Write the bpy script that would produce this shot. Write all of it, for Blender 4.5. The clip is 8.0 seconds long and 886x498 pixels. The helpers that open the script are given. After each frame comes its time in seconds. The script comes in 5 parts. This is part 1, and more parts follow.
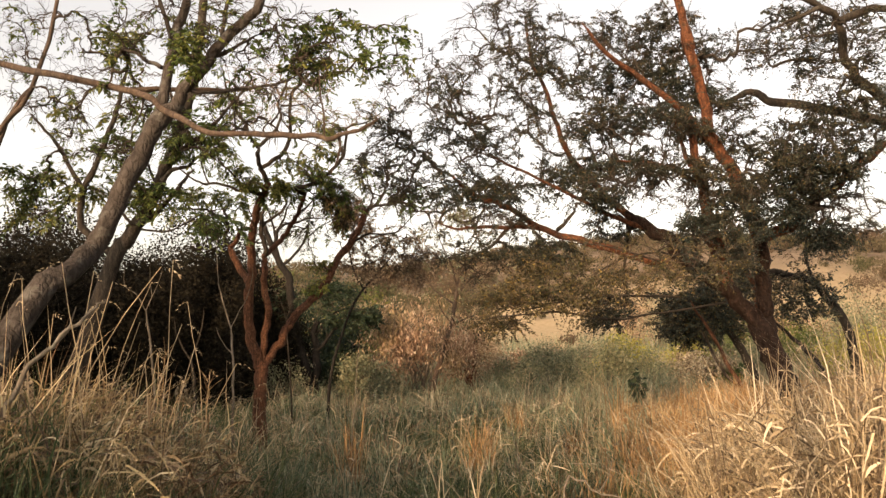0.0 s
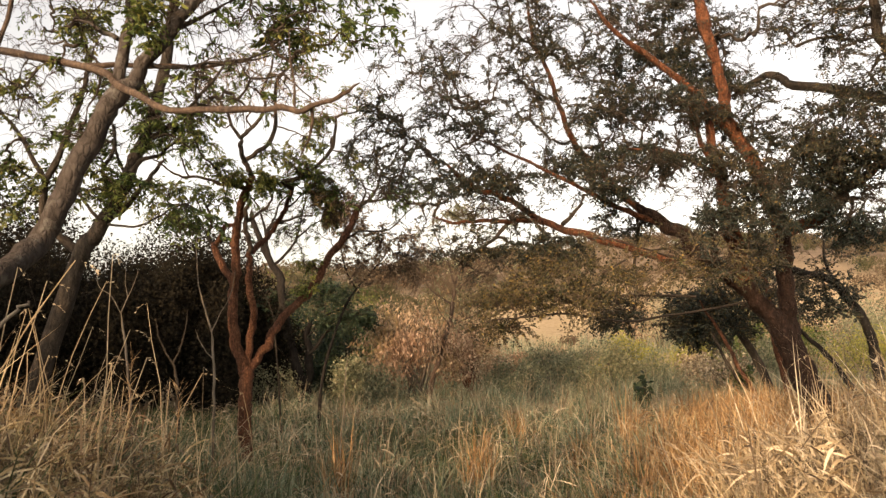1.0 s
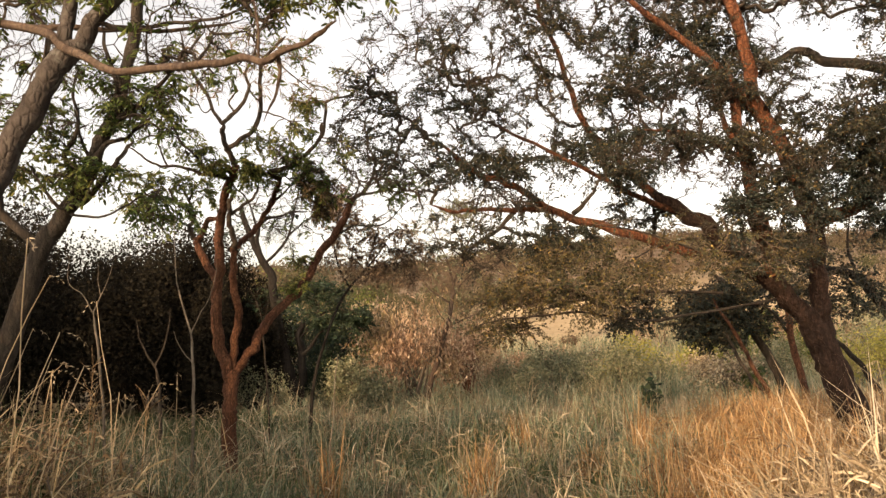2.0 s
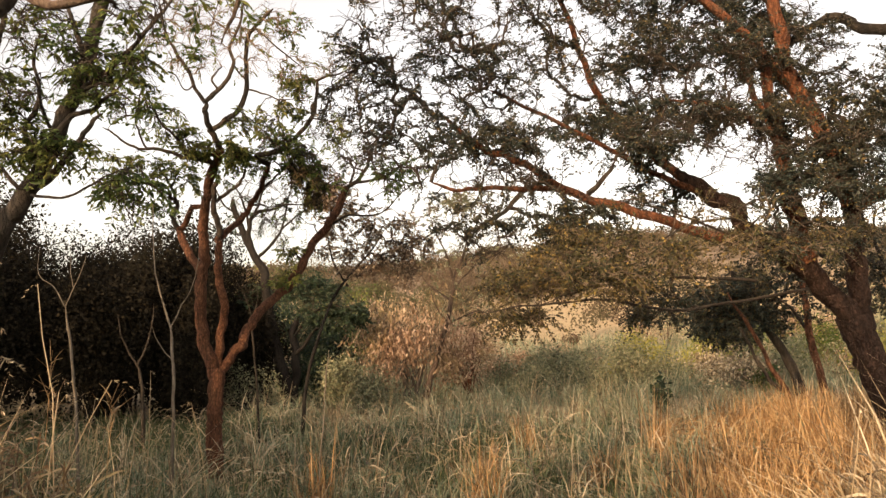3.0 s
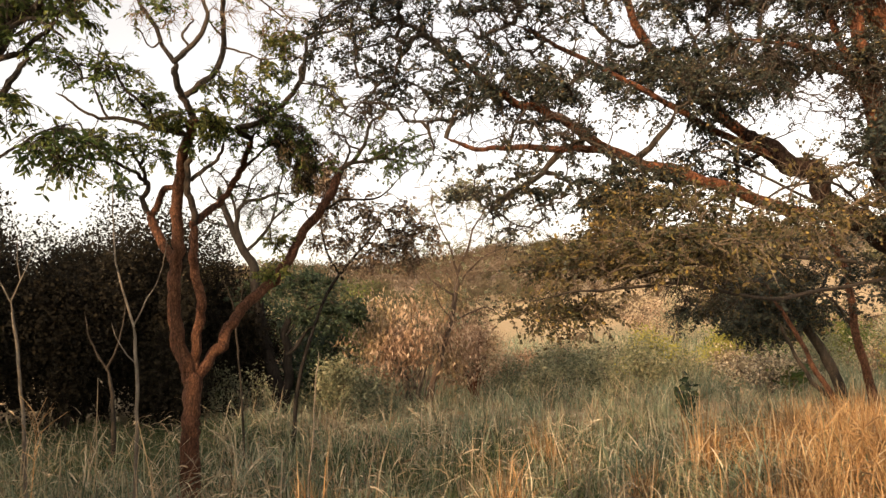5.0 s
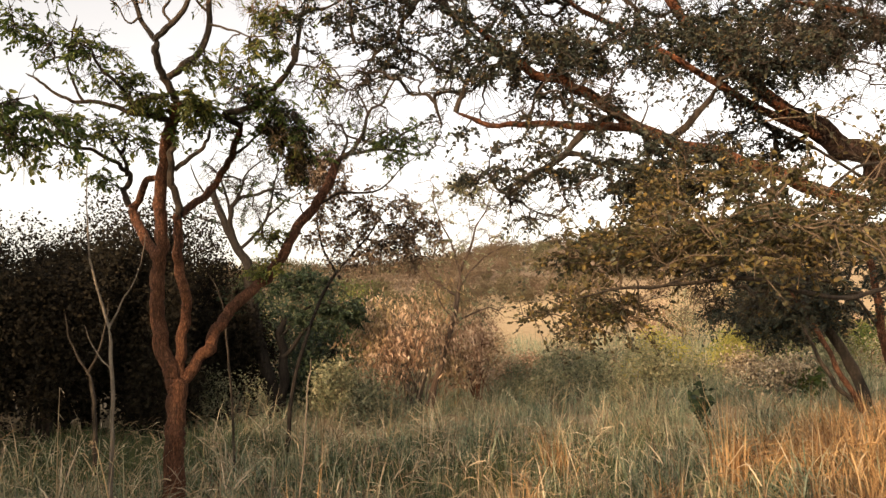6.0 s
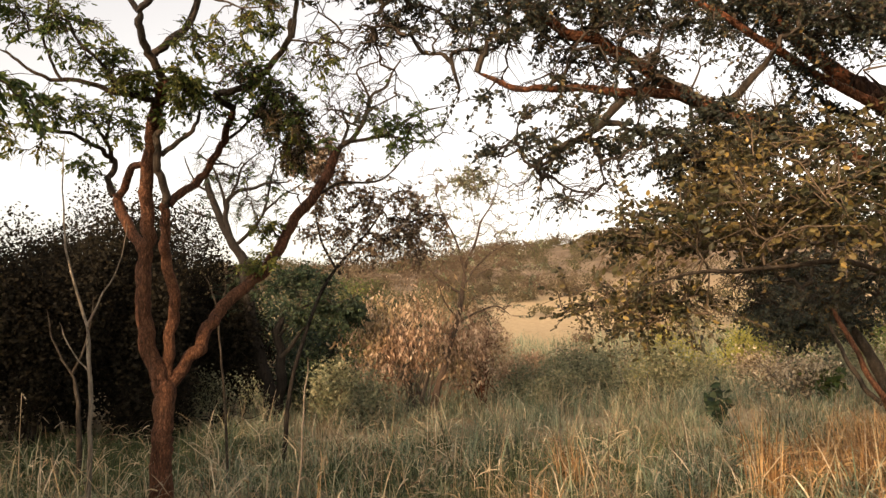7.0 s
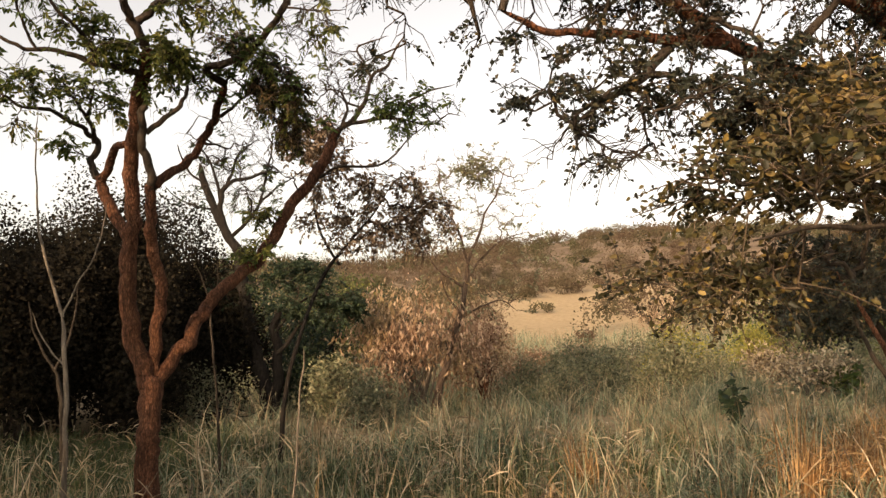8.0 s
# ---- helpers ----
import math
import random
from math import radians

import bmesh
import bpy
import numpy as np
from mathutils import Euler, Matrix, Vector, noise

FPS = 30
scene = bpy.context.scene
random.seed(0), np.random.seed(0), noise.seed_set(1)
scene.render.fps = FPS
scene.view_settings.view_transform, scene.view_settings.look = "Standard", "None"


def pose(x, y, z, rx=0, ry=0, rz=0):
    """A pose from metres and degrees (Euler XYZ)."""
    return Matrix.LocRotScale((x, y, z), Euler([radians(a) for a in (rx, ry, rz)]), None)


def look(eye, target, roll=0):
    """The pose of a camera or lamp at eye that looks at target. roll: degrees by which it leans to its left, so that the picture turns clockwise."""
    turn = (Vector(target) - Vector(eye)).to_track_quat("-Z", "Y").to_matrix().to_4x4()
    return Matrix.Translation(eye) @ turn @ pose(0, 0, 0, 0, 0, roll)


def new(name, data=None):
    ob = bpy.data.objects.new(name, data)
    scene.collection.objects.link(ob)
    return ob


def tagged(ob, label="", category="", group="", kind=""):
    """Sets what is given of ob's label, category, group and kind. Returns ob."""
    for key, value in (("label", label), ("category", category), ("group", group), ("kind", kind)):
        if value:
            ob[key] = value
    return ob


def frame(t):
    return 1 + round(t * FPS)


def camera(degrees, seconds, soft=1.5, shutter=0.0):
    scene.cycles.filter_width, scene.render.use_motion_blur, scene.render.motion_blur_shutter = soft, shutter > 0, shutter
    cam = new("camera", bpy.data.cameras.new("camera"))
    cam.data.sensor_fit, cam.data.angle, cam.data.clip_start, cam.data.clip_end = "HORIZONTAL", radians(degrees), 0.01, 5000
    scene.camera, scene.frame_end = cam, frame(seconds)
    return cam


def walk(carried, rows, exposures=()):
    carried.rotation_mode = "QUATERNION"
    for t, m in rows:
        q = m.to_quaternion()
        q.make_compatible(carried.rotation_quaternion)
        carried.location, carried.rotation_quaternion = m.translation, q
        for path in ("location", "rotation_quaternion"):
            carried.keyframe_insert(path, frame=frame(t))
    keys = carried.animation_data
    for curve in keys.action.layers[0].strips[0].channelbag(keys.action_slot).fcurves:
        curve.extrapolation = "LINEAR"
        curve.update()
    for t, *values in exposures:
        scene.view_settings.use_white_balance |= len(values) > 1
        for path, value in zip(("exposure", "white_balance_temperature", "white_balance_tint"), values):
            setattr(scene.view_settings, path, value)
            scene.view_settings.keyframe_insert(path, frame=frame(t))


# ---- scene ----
# ---------------------------------------------------------------- camera
cam = camera(62.3, 8.0, 1.45)
EXPOSURE = 1.21
METRES, EYE, TILT, LEAN, TURN = 6.0, 2.3, 5.2, 0.0, 0.0
ROWS = [
    (0.0, 0.0, 0.0, 0.0, -0.0, 0.0, -0.0),
    (0.5, 0.005, 0.0659, -0.004, -0.06, 0.01, 0.07),
    (1.0, 0.0075, 0.1355, -0.0088, -0.1, 0.03, 0.13),
    (1.5, 0.0078, 0.2088, -0.0134, -0.16, 0.02, 0.2),
    (3.0, 0.0021, 0.4124, -0.0503, -0.39, 0.03, 0.34),
    (3.5, -0.0025, 0.4731, -0.0621, -0.45, 0.02, 0.39),
    (4.0, -0.0098, 0.5327, -0.0712, -0.5, -0.01, 0.46),
    (4.5, -0.0171, 0.5931, -0.076, -0.57, -0.04, 0.53),
    (6.0, -0.0319, 0.7751, -0.0899, -0.66, -0.01, 0.53),
    (6.5, -0.0386, 0.8325, -0.0972, -0.68, -0.03, 0.5),
    (7.0, -0.0487, 0.8862, -0.1048, -0.73, -0.02, 0.5),
    (7.5, -0.0571, 0.9388, -0.1099, -0.8, -0.11, 0.49),
    (8.0, -0.063, 0.9854, -0.126, -0.84, -0.19, 0.46),
]
walk(cam, [(t, pose(0, 0, EYE, TILT, LEAN, TURN) @ pose(METRES * x, METRES * y, METRES * z, 90 + pitch, roll, yaw)) for t, x, y, z, yaw, pitch, roll in ROWS],
     [(0.0, EXPOSURE, 8000, 14), (3.0, EXPOSURE + 0.09, 8000, 14), (6.5, EXPOSURE + 0.07, 8000, 14), (8.0, EXPOSURE - 0.08, 8000, 14)])

# ---------------------------------------------------------------- light
SUN_UP, SUN_AROUND = 15.0, 207.0   # degrees: height of the sun, and its bearing clockwise from straight ahead
world = bpy.data.worlds.new("world")
scene.world = world
world.use_nodes = True
sky = world.node_tree.nodes.new("ShaderNodeTexSky")
sky.sky_type, sky.sun_disc = "NISHITA", False
sky.sun_elevation, sky.sun_rotation = radians(SUN_UP), radians(SUN_AROUND)
sky.air_density, sky.dust_density, sky.ozone_density = 0.8, 3.0, 0.6
back = world.node_tree.nodes["Background"]
back.inputs["Strength"].default_value = 0.15
haze = world.node_tree.nodes.new("ShaderNodeHueSaturation")
haze.inputs["Saturation"].default_value, haze.inputs["Value"].default_value = 0.38, 1.08
world.node_tree.links.new(sky.outputs["Color"], haze.inputs["Color"])
world.node_tree.links.new(haze.outputs["Color"], back.inputs["Color"])
lamp = bpy.data.lights.new("sun", "SUN")
lamp.energy, lamp.angle, lamp.color = 2.5, radians(0.6), (1.0, 0.75, 0.50)
sun = new("sun", lamp)
to_sun = Vector((math.sin(radians(SUN_AROUND)) * math.cos(radians(SUN_UP)), math.cos(radians(SUN_AROUND)) * math.cos(radians(SUN_UP)), math.sin(radians(SUN_UP))))
sun.matrix_world = look(to_sun * 60, (0, 0, 0))

# ---------------------------------------------------------------- materials


def nodes_of(name):
    m = bpy.data.materials.new(name)
    m.use_nodes = True
    nt = m.node_tree
    return m, nt, nt.nodes["Principled BSDF"], nt.nodes["Material Output"]


def ramp(nt, stops, source):
    r = nt.nodes.new("ShaderNodeValToRGB")
    while len(r.color_ramp.elements) < len(stops):
        r.color_ramp.elements.new(0.5)
    for e, (p, c) in zip(r.color_ramp.elements, stops):
        e.position, e.color = p, (*c, 1)
    nt.links.new(source, r.inputs["Fac"])
    return r.outputs["Color"]


def noise_at(nt, scale, detail=4, stretch=(1, 1, 1), rough=0.6):
    co, mp, no = nt.nodes.new("ShaderNodeTexCoord"), nt.nodes.new("ShaderNodeMapping"), nt.nodes.new("ShaderNodeTexNoise")
    mp.inputs["Scale"].default_value = stretch
    no.inputs["Scale"].default_value, no.inputs["Detail"].default_value, no.inputs["Roughness"].default_value = scale, detail, rough
    nt.links.new(co.outputs["Object"], mp.inputs["Vector"])
    nt.links.new(mp.outputs["Vector"], no.inputs["Vector"])
    return no.outputs["Fac"]


def mixed(nt, fac, a, b, mode="MIX"):
    x = nt.nodes.new("ShaderNodeMix")
    x.data_type, x.blend_type = "RGBA", mode
    if isinstance(fac, float):
        x.inputs["Factor"].default_value = fac
    else:
        nt.links.new(fac, x.inputs["Factor"])
    nt.links.new(a, x.inputs["A"])
    nt.links.new(b, x.inputs["B"])
    return x.outputs["Result"]


def leaf_mat(name, stops, through_light=0.35, patch=None, patch_scale=0.6, rough=0.55, gloss=0.25):
    """Blades and leaves: each one its own shade, and drier or greener by patches."""
    m, nt, p, out = nodes_of(name)
    geo = nt.nodes.new("ShaderNodeNewGeometry")
    col = ramp(nt, stops, geo.outputs["Random Per Island"])
    if patch:
        col2 = ramp(nt, patch, geo.outputs["Random Per Island"])
        f = ramp(nt, [(0.42, (0, 0, 0)), (0.62, (1, 1, 1))], noise_at(nt, patch_scale, 3))
        col = mixed(nt, f, col, col2)
    nt.links.new(col, p.inputs["Base Color"])
    p.inputs["Roughness"].default_value = rough
    p.inputs["Specular IOR Level"].default_value = gloss
    tr, mx = nt.nodes.new("ShaderNodeBsdfTranslucent"), nt.nodes.new("ShaderNodeMixShader")
    nt.links.new(col, tr.inputs["Color"])
    mx.inputs["Fac"].default_value = through_light
    nt.links.new(p.outputs["BSDF"], mx.inputs[1])
    nt.links.new(tr.outputs["BSDF"], mx.inputs[2])
    nt.links.new(mx.outputs["Shader"], out.inputs["Surface"])
    return m


def bark_mat(name, dark, mid, pale, scale=9.0, relief=0.6, lichen=None, plates=0.35, tall=0.6):
    """Furrowed bark: upright plates with dark cracks between them, paler worn ridges and stains."""
    m, nt, p, out = nodes_of(name)
    co, mp, vo = nt.nodes.new("ShaderNodeTexCoord"), nt.nodes.new("ShaderNodeMapping"), nt.nodes.new("ShaderNodeTexVoronoi")
    mp.inputs["Scale"].default_value = (1, 1, tall)
    vo.feature = "DISTANCE_TO_EDGE"
    vo.inputs["Scale"].default_value = scale * 3.2
    warp = nt.nodes.new("ShaderNodeVectorMath")
    warp.operation = "ADD"
    wob = nt.nodes.new("ShaderNodeTexNoise")
    wob.inputs["Scale"].default_value, wob.inputs["Detail"].default_value = 14.0, 3.0
    small = nt.nodes.new("ShaderNodeVectorMath")
    small.operation = "SCALE"
    small.inputs["Scale"].default_value = 0.05
    nt.links.new(co.outputs["Object"], wob.inputs["Vector"])
    nt.links.new(wob.outputs["Color"], small.inputs[0])
    nt.links.new(co.outputs["Object"], warp.inputs[0])
    nt.links.new(small.outputs["Vector"], warp.inputs[1])
    nt.links.new(warp.outputs["Vector"], mp.inputs["Vector"])
    nt.links.new(mp.outputs["Vector"], vo.inputs["Vector"])
    crack = ramp(nt, [(0.0, (1 - plates,) * 3), (0.22, (1, 1, 1))], vo.outputs["Distance"])
    ridge = noise_at(nt, scale * 2.6, 6, (1, 1, 0.25), 0.65)
    broad = noise_at(nt, 1.7, 3)
    col = ramp(nt, [(0.36, dark), (0.5, mid), (0.66, pale)], ridge)
    stain = ramp(nt, [(0.35, tuple(0.55 * c for c in mid)), (0.65, pale)], broad)
    col = mixed(nt, 0.35, col, stain)
    deep = nt.nodes.new("ShaderNodeRGB")
    deep.outputs[0].default_value = (*dark, 1)
    col = mixed(nt, crack, deep.outputs[0], col)
    if lichen:
        f = ramp(nt, [(0.55, (0, 0, 0)), (0.68, (1, 1, 1))], noise_at(nt, 5.0, 4))
        flat = nt.nodes.new("ShaderNodeRGB")
        flat.outputs[0].default_value = (*lichen, 1)
        col = mixed(nt, f, col, flat.outputs[0])
    nt.links.new(col, p.inputs["Base Color"])
    p.inputs["Roughness"].default_value = 0.9
    p.inputs["Specular IOR Level"].default_value = 0.12
    height = mixed(nt, 0.35, crack, ridge)
    b = nt.nodes.new("ShaderNodeBump")
    b.inputs["Strength"].default_value, b.inputs["Distance"].default_value = relief, 0.035
    nt.links.new(height, b.inputs["Height"])
    nt.links.new(b.outputs["Normal"], p.inputs["Normal"])
    return m


def soil_mat():
    """Dry pasture: straw-coloured thatch, earth and greener patches."""
    m, nt, p, out = nodes_of("pasture")
    fine = ramp(nt, [(0.3, (0.16, 0.115, 0.072)), (0.5, (0.29, 0.22, 0.14)), (0.72, (0.42, 0.33, 0.22))], noise_at(nt, 3.0, 8))
    broad = ramp(nt, [(0.4, (0.44, 0.33, 0.20)), (0.55, (0.37, 0.275, 0.165)), (0.7, (0.21, 0.18, 0.10))], noise_at(nt, 0.07, 5))
    co, sep, up = nt.nodes.new("ShaderNodeTexCoord"), nt.nodes.new("ShaderNodeSeparateXYZ"), nt.nodes.new("ShaderNodeMapRange")
    nt.links.new(co.outputs["Object"], sep.inputs["Vector"])
    nt.links.new(sep.outputs["Y"], up.inputs["Value"])
    up.inputs["From Min"].default_value, up.inputs["From Max"].default_value = 66.0, 90.0
    brushy = ramp(nt, [(0.35, (0.11, 0.08, 0.056)), (0.65, (0.20, 0.148, 0.105))], noise_at(nt, 0.25, 6))
    nt.links.new(mixed(nt, up.outputs["Result"], mixed(nt, 0.5, fine, broad), brushy), p.inputs["Base Color"])
    p.inputs["Roughness"].default_value = 0.95
    p.inputs["Specular IOR Level"].default_value = 0.1
    b = nt.nodes.new("ShaderNodeBump")
    b.inputs["Strength"].default_value, b.inputs["Distance"].default_value = 0.8, 0.1
    nt.links.new(noise_at(nt, 5.0, 6), b.inputs["Height"])
    nt.links.new(b.outputs["Normal"], p.inputs["Normal"])
    return m


PASTURE = soil_mat()
BARK_RED = bark_mat("rust_bark", (0.022, 0.010, 0.007), (0.10, 0.037, 0.019), (0.21, 0.085, 0.042), 8, 1.0, (0.05, 0.03, 0.02), 0.45, 0.6)
# Darker copy of the rust bark: shade on the trunk is put into its colour.
BARK_TRUNK_DIM = bark_mat("dimmed_trunk_bark", (0.008, 0.005, 0.004), (0.028, 0.016, 0.012), (0.06, 0.033, 0.023), 9, 1.0, None, 0.5, 0.5)
BARK_BROWN = bark_mat("brown_bark", (0.018, 0.010, 0.008), (0.115, 0.048, 0.028), (0.24, 0.115, 0.066), 15, 1.0, None, 0.6, 0.3)
BARK_WARM = bark_mat("warm_grey_bark", (0.022, 0.015, 0.012), (0.062, 0.043, 0.032), (0.125, 0.088, 0.065), 8, 0.6, None, 0.25, 0.8)
BARK_GREY = bark_mat("grey_bark", (0.018, 0.014, 0.012), (0.042, 0.034, 0.029), (0.085, 0.07, 0.06), 6, 0.8, (0.10, 0.092, 0.082))
BARK_DARK = bark_mat("dark_bark", (0.015, 0.012, 0.010), (0.036, 0.029, 0.023), (0.075, 0.06, 0.047), 8)
BARK_PALE = bark_mat("pale_stem", (0.07, 0.058, 0.045), (0.14, 0.115, 0.09), (0.22, 0.185, 0.15), 12, 0.3)
# Near-black bark with forest shade put into its colour, for the dim trees.
BARK_SHADE = bark_mat("shade_dark_bark", (0.008, 0.007, 0.006), (0.018, 0.015, 0.013), (0.036, 0.03, 0.025), 9)
TWIG_DARK = bark_mat("dark_twig_bark", (0.016, 0.013, 0.010), (0.042, 0.032, 0.025), (0.085, 0.064, 0.048), 14, 0.2)
TWIG_WARM = bark_mat("warm_twig_bark", (0.08, 0.052, 0.034), (0.165, 0.112, 0.072), (0.26, 0.185, 0.12), 14, 0.2)
TWIG = bark_mat("twig_bark", (0.05, 0.036, 0.026), (0.105, 0.076, 0.054), (0.18, 0.13, 0.09), 14, 0.2)
# Crown leaf, its colour darkened for shade; LEAF_GOLD is the sunlit copy.
LEAF_RIGHT = leaf_mat("shaded_leathery_leaf", [(0.0, (0.009, 0.014, 0.012)), (0.5, (0.019, 0.027, 0.021)), (0.9, (0.038, 0.044, 0.030)), (1.0, (0.13, 0.09, 0.035))],
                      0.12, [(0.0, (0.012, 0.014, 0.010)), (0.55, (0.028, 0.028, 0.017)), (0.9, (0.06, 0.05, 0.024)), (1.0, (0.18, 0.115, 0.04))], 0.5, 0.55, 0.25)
# Same leaf with low sun put into its colour; also the dry vine clumps.
LEAF_GOLD = leaf_mat("sun_gold_olive_leaf", [(0.0, (0.012, 0.014, 0.008)), (0.5, (0.032, 0.033, 0.015)), (0.95, (0.095, 0.08, 0.03)), (1.0, (0.24, 0.165, 0.05))], 0.22,
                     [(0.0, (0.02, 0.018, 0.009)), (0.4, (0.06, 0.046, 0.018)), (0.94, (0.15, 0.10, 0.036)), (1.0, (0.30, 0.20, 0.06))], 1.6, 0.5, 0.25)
LEAF_DEEP = leaf_mat("deep_green_leaf", [(0.0, (0.010, 0.022, 0.012)), (0.5, (0.022, 0.04, 0.022)), (1.0, (0.05, 0.065, 0.03))], 0.25)
LEAF_GREEN = leaf_mat("green_leaf", [(0.0, (0.028, 0.05, 0.014)), (0.5, (0.062, 0.10, 0.025)), (1.0, (0.14, 0.17, 0.042))], 0.4,
                      [(0.0, (0.045, 0.06, 0.018)), (0.5, (0.12, 0.135, 0.034)), (1.0, (0.24, 0.20, 0.055))], 0.9)
# Thicket leaf: the deep shade inside is put into a near-black colour.
LEAF_DARK = leaf_mat("shade_blackened_leaf", [(0.0, (0.010, 0.009, 0.007)), (0.85, (0.018, 0.015, 0.010)), (1.0, (0.035, 0.027, 0.017))], 0.06, None, 1.0, 0.9, 0.06)
LEAF_RUSSET = leaf_mat("russet_leaf", [(0.0, (0.07, 0.046, 0.03)), (0.5, (0.19, 0.125, 0.08)), (0.85, (0.30, 0.21, 0.135)), (1.0, (0.52, 0.42, 0.31))], 0.4)
LEAF_BROWN = leaf_mat("dry_leaf", [(0.0, (0.14, 0.082, 0.05)), (0.5, (0.32, 0.20, 0.135)), (0.85, (0.48, 0.335, 0.24)), (1.0, (0.66, 0.52, 0.38))], 0.35,
                      [(0.0, (0.12, 0.09, 0.045)), (0.6, (0.24, 0.18, 0.09)), (1.0, (0.40, 0.28, 0.16))], 0.8)
LEAF_YELLOW = leaf_mat("yellow_green_leaf", [(0.0, (0.15, 0.16, 0.04)), (0.5, (0.27, 0.26, 0.065)), (1.0, (0.42, 0.36, 0.10))], 0.45)
LEAF_OLIVE = leaf_mat("olive_leaf", [(0.0, (0.08, 0.09, 0.055)), (0.5, (0.165, 0.17, 0.10)), (1.0, (0.28, 0.26, 0.165))], 0.3)
SCRUB = leaf_mat("hill_scrub_leaf", [(0.0, (0.10, 0.07, 0.05)), (0.5, (0.14, 0.10, 0.07)), (1.0, (0.19, 0.135, 0.095))], 0.5,
                 [(0.0, (0.06, 0.062, 0.034)), (0.5, (0.09, 0.09, 0.047)), (1.0, (0.14, 0.128, 0.068))], 0.09, 0.9, 0.05)
GRASS = leaf_mat("meadow_grass", [(0.0, (0.07, 0.095, 0.06)), (0.5, (0.215, 0.27, 0.18)), (0.82, (0.39, 0.395, 0.27)), (0.94, (0.40, 0.35, 0.23)), (1.0, (0.52, 0.45, 0.31))], 0.4,
                 [(0.0, (0.06, 0.08, 0.05)), (0.6, (0.175, 0.195, 0.12)), (1.0, (0.40, 0.35, 0.22))], 0.45)
STRAW = leaf_mat("straw", [(0.0, (0.07, 0.045, 0.026)), (0.35, (0.24, 0.175, 0.105)), (0.7, (0.42, 0.32, 0.20)), (1.0, (0.68, 0.57, 0.41))], 0.25, None, 1.0, 0.4, 0.4)
STRAW_GOLD = leaf_mat("golden_straw", [(0.0, (0.06, 0.035, 0.018)), (0.35, (0.20, 0.135, 0.065)), (0.7, (0.40, 0.30, 0.155)), (1.0, (0.66, 0.55, 0.36))], 0.3, [(0.0, (0.06, 0.03, 0.018)), (0.5, (0.20, 0.11, 0.06)), (1.0, (0.52, 0.38, 0.24))], 1.1, 0.4, 0.4)
STRAW_RED = leaf_mat("rusty_straw", [(0.0, (0.11, 0.055, 0.025)), (0.5, (0.34, 0.195, 0.088)), (1.0, (0.56, 0.38, 0.20))], 0.25)
SEDGE = leaf_mat("deep_green_grass", [(0.0, (0.028, 0.045, 0.02)), (0.6, (0.062, 0.088, 0.038)), (1.0, (0.15, 0.16, 0.07))], 0.35)

# ---------------------------------------------------------------- mesh helpers
rng = np.random.default_rng(7)


def mesh_of(name, verts, faces, material, smooth=False):
    """A mesh from a vertex array and a face array of one face size."""
    verts, faces = np.asarray(verts, np.float32), np.asarray(faces, np.int32)
    me = bpy.data.meshes.new(name)
    me.vertices.add(len(verts))
    me.vertices.foreach_set("co", verts.ravel())
    me.loops.add(faces.size)
    me.loops.foreach_set("vertex_index", faces.ravel())
    me.polygons.add(len(faces))
    me.polygons.foreach_set("loop_start", np.arange(0, faces.size, faces.shape[1], dtype=np.int32))
    me.update(calc_edges=True)
    me.materials.append(material)
    if smooth:
        me.polygons.foreach_set("use_smooth", np.ones(len(faces), bool))
    return me


def part_mesh(name, me, parent, label=""):
    ob = new(name, me)
    ob.parent = parent
    return tagged(ob, label)


def thing(name, at, label, category, group="", kind=""):
    ob = new(name)
    ob.location = at
    bpy.context.view_layer.update()
    ob["at"] = list(at)
    return tagged(ob, label, category, group, kind)


def smooth01(v):
    v = np.clip(v, 0, 1)
    return v * v * (3 - 2 * v)


def waves(x, y, s):
    return np.sin(x * s + 1.3) * np.cos(y * s * 0.83 + 0.4) + 0.5 * np.sin(x * s * 2.3 + y * s * 1.7) + 0.25 * np.cos(y * s * 4.1 - x * s * 3.3)


def ground_z(x, y):
    x, y = np.asarray(x, float), np.asarray(y, float)
    z = -0.25 + 0.75 * smooth01((9 - y) / 8)
    z = z + 0.65 * smooth01((x - 1.0) / 3) * smooth01((17 - y) / 7) + 0.25 * smooth01((x - 3.5) / 4) * smooth01((30 - y) / 8)
    z = z + 0.6 * smooth01((-1.4 - x) / 1.8) * smooth01((12 - y) / 5)
    z = z + 0.05 * waves(x, y, 0.9)
    far = np.clip((y - 27) / 115, 0, 1)
    up = 10.0 + 7.0 * smooth01((x + 12) / 60)
    hill = up * (0.25 * far + 0.75 * smooth01(far) * 1.0) * smooth01((620 - y) / 430)
    return z + hill + 0.035 * far * 22 * waves(x, y, 0.055) * smooth01((620 - y) / 430)


def smooth_line(pts, step=4):
    """Catmull-Rom through a few points."""
    p = np.asarray(pts, float)
    if len(p) < 3:
        return p
    q = np.vstack([2 * p[0] - p[1], p, 2 * p[-1] - p[-2]])
    out = []
    for i in range(1, len(q) - 2):
        for k in range(step):
            t = k / step
            a, b, c, d = q[i - 1:i + 3]
            out.append(0.5 * (2 * b + (c - a) * t + (2 * a - 5 * b + 4 * c - d) * t * t + (3 * b - a - 3 * c + d) * t ** 3))
    out.append(p[-1])
    return np.array(out)


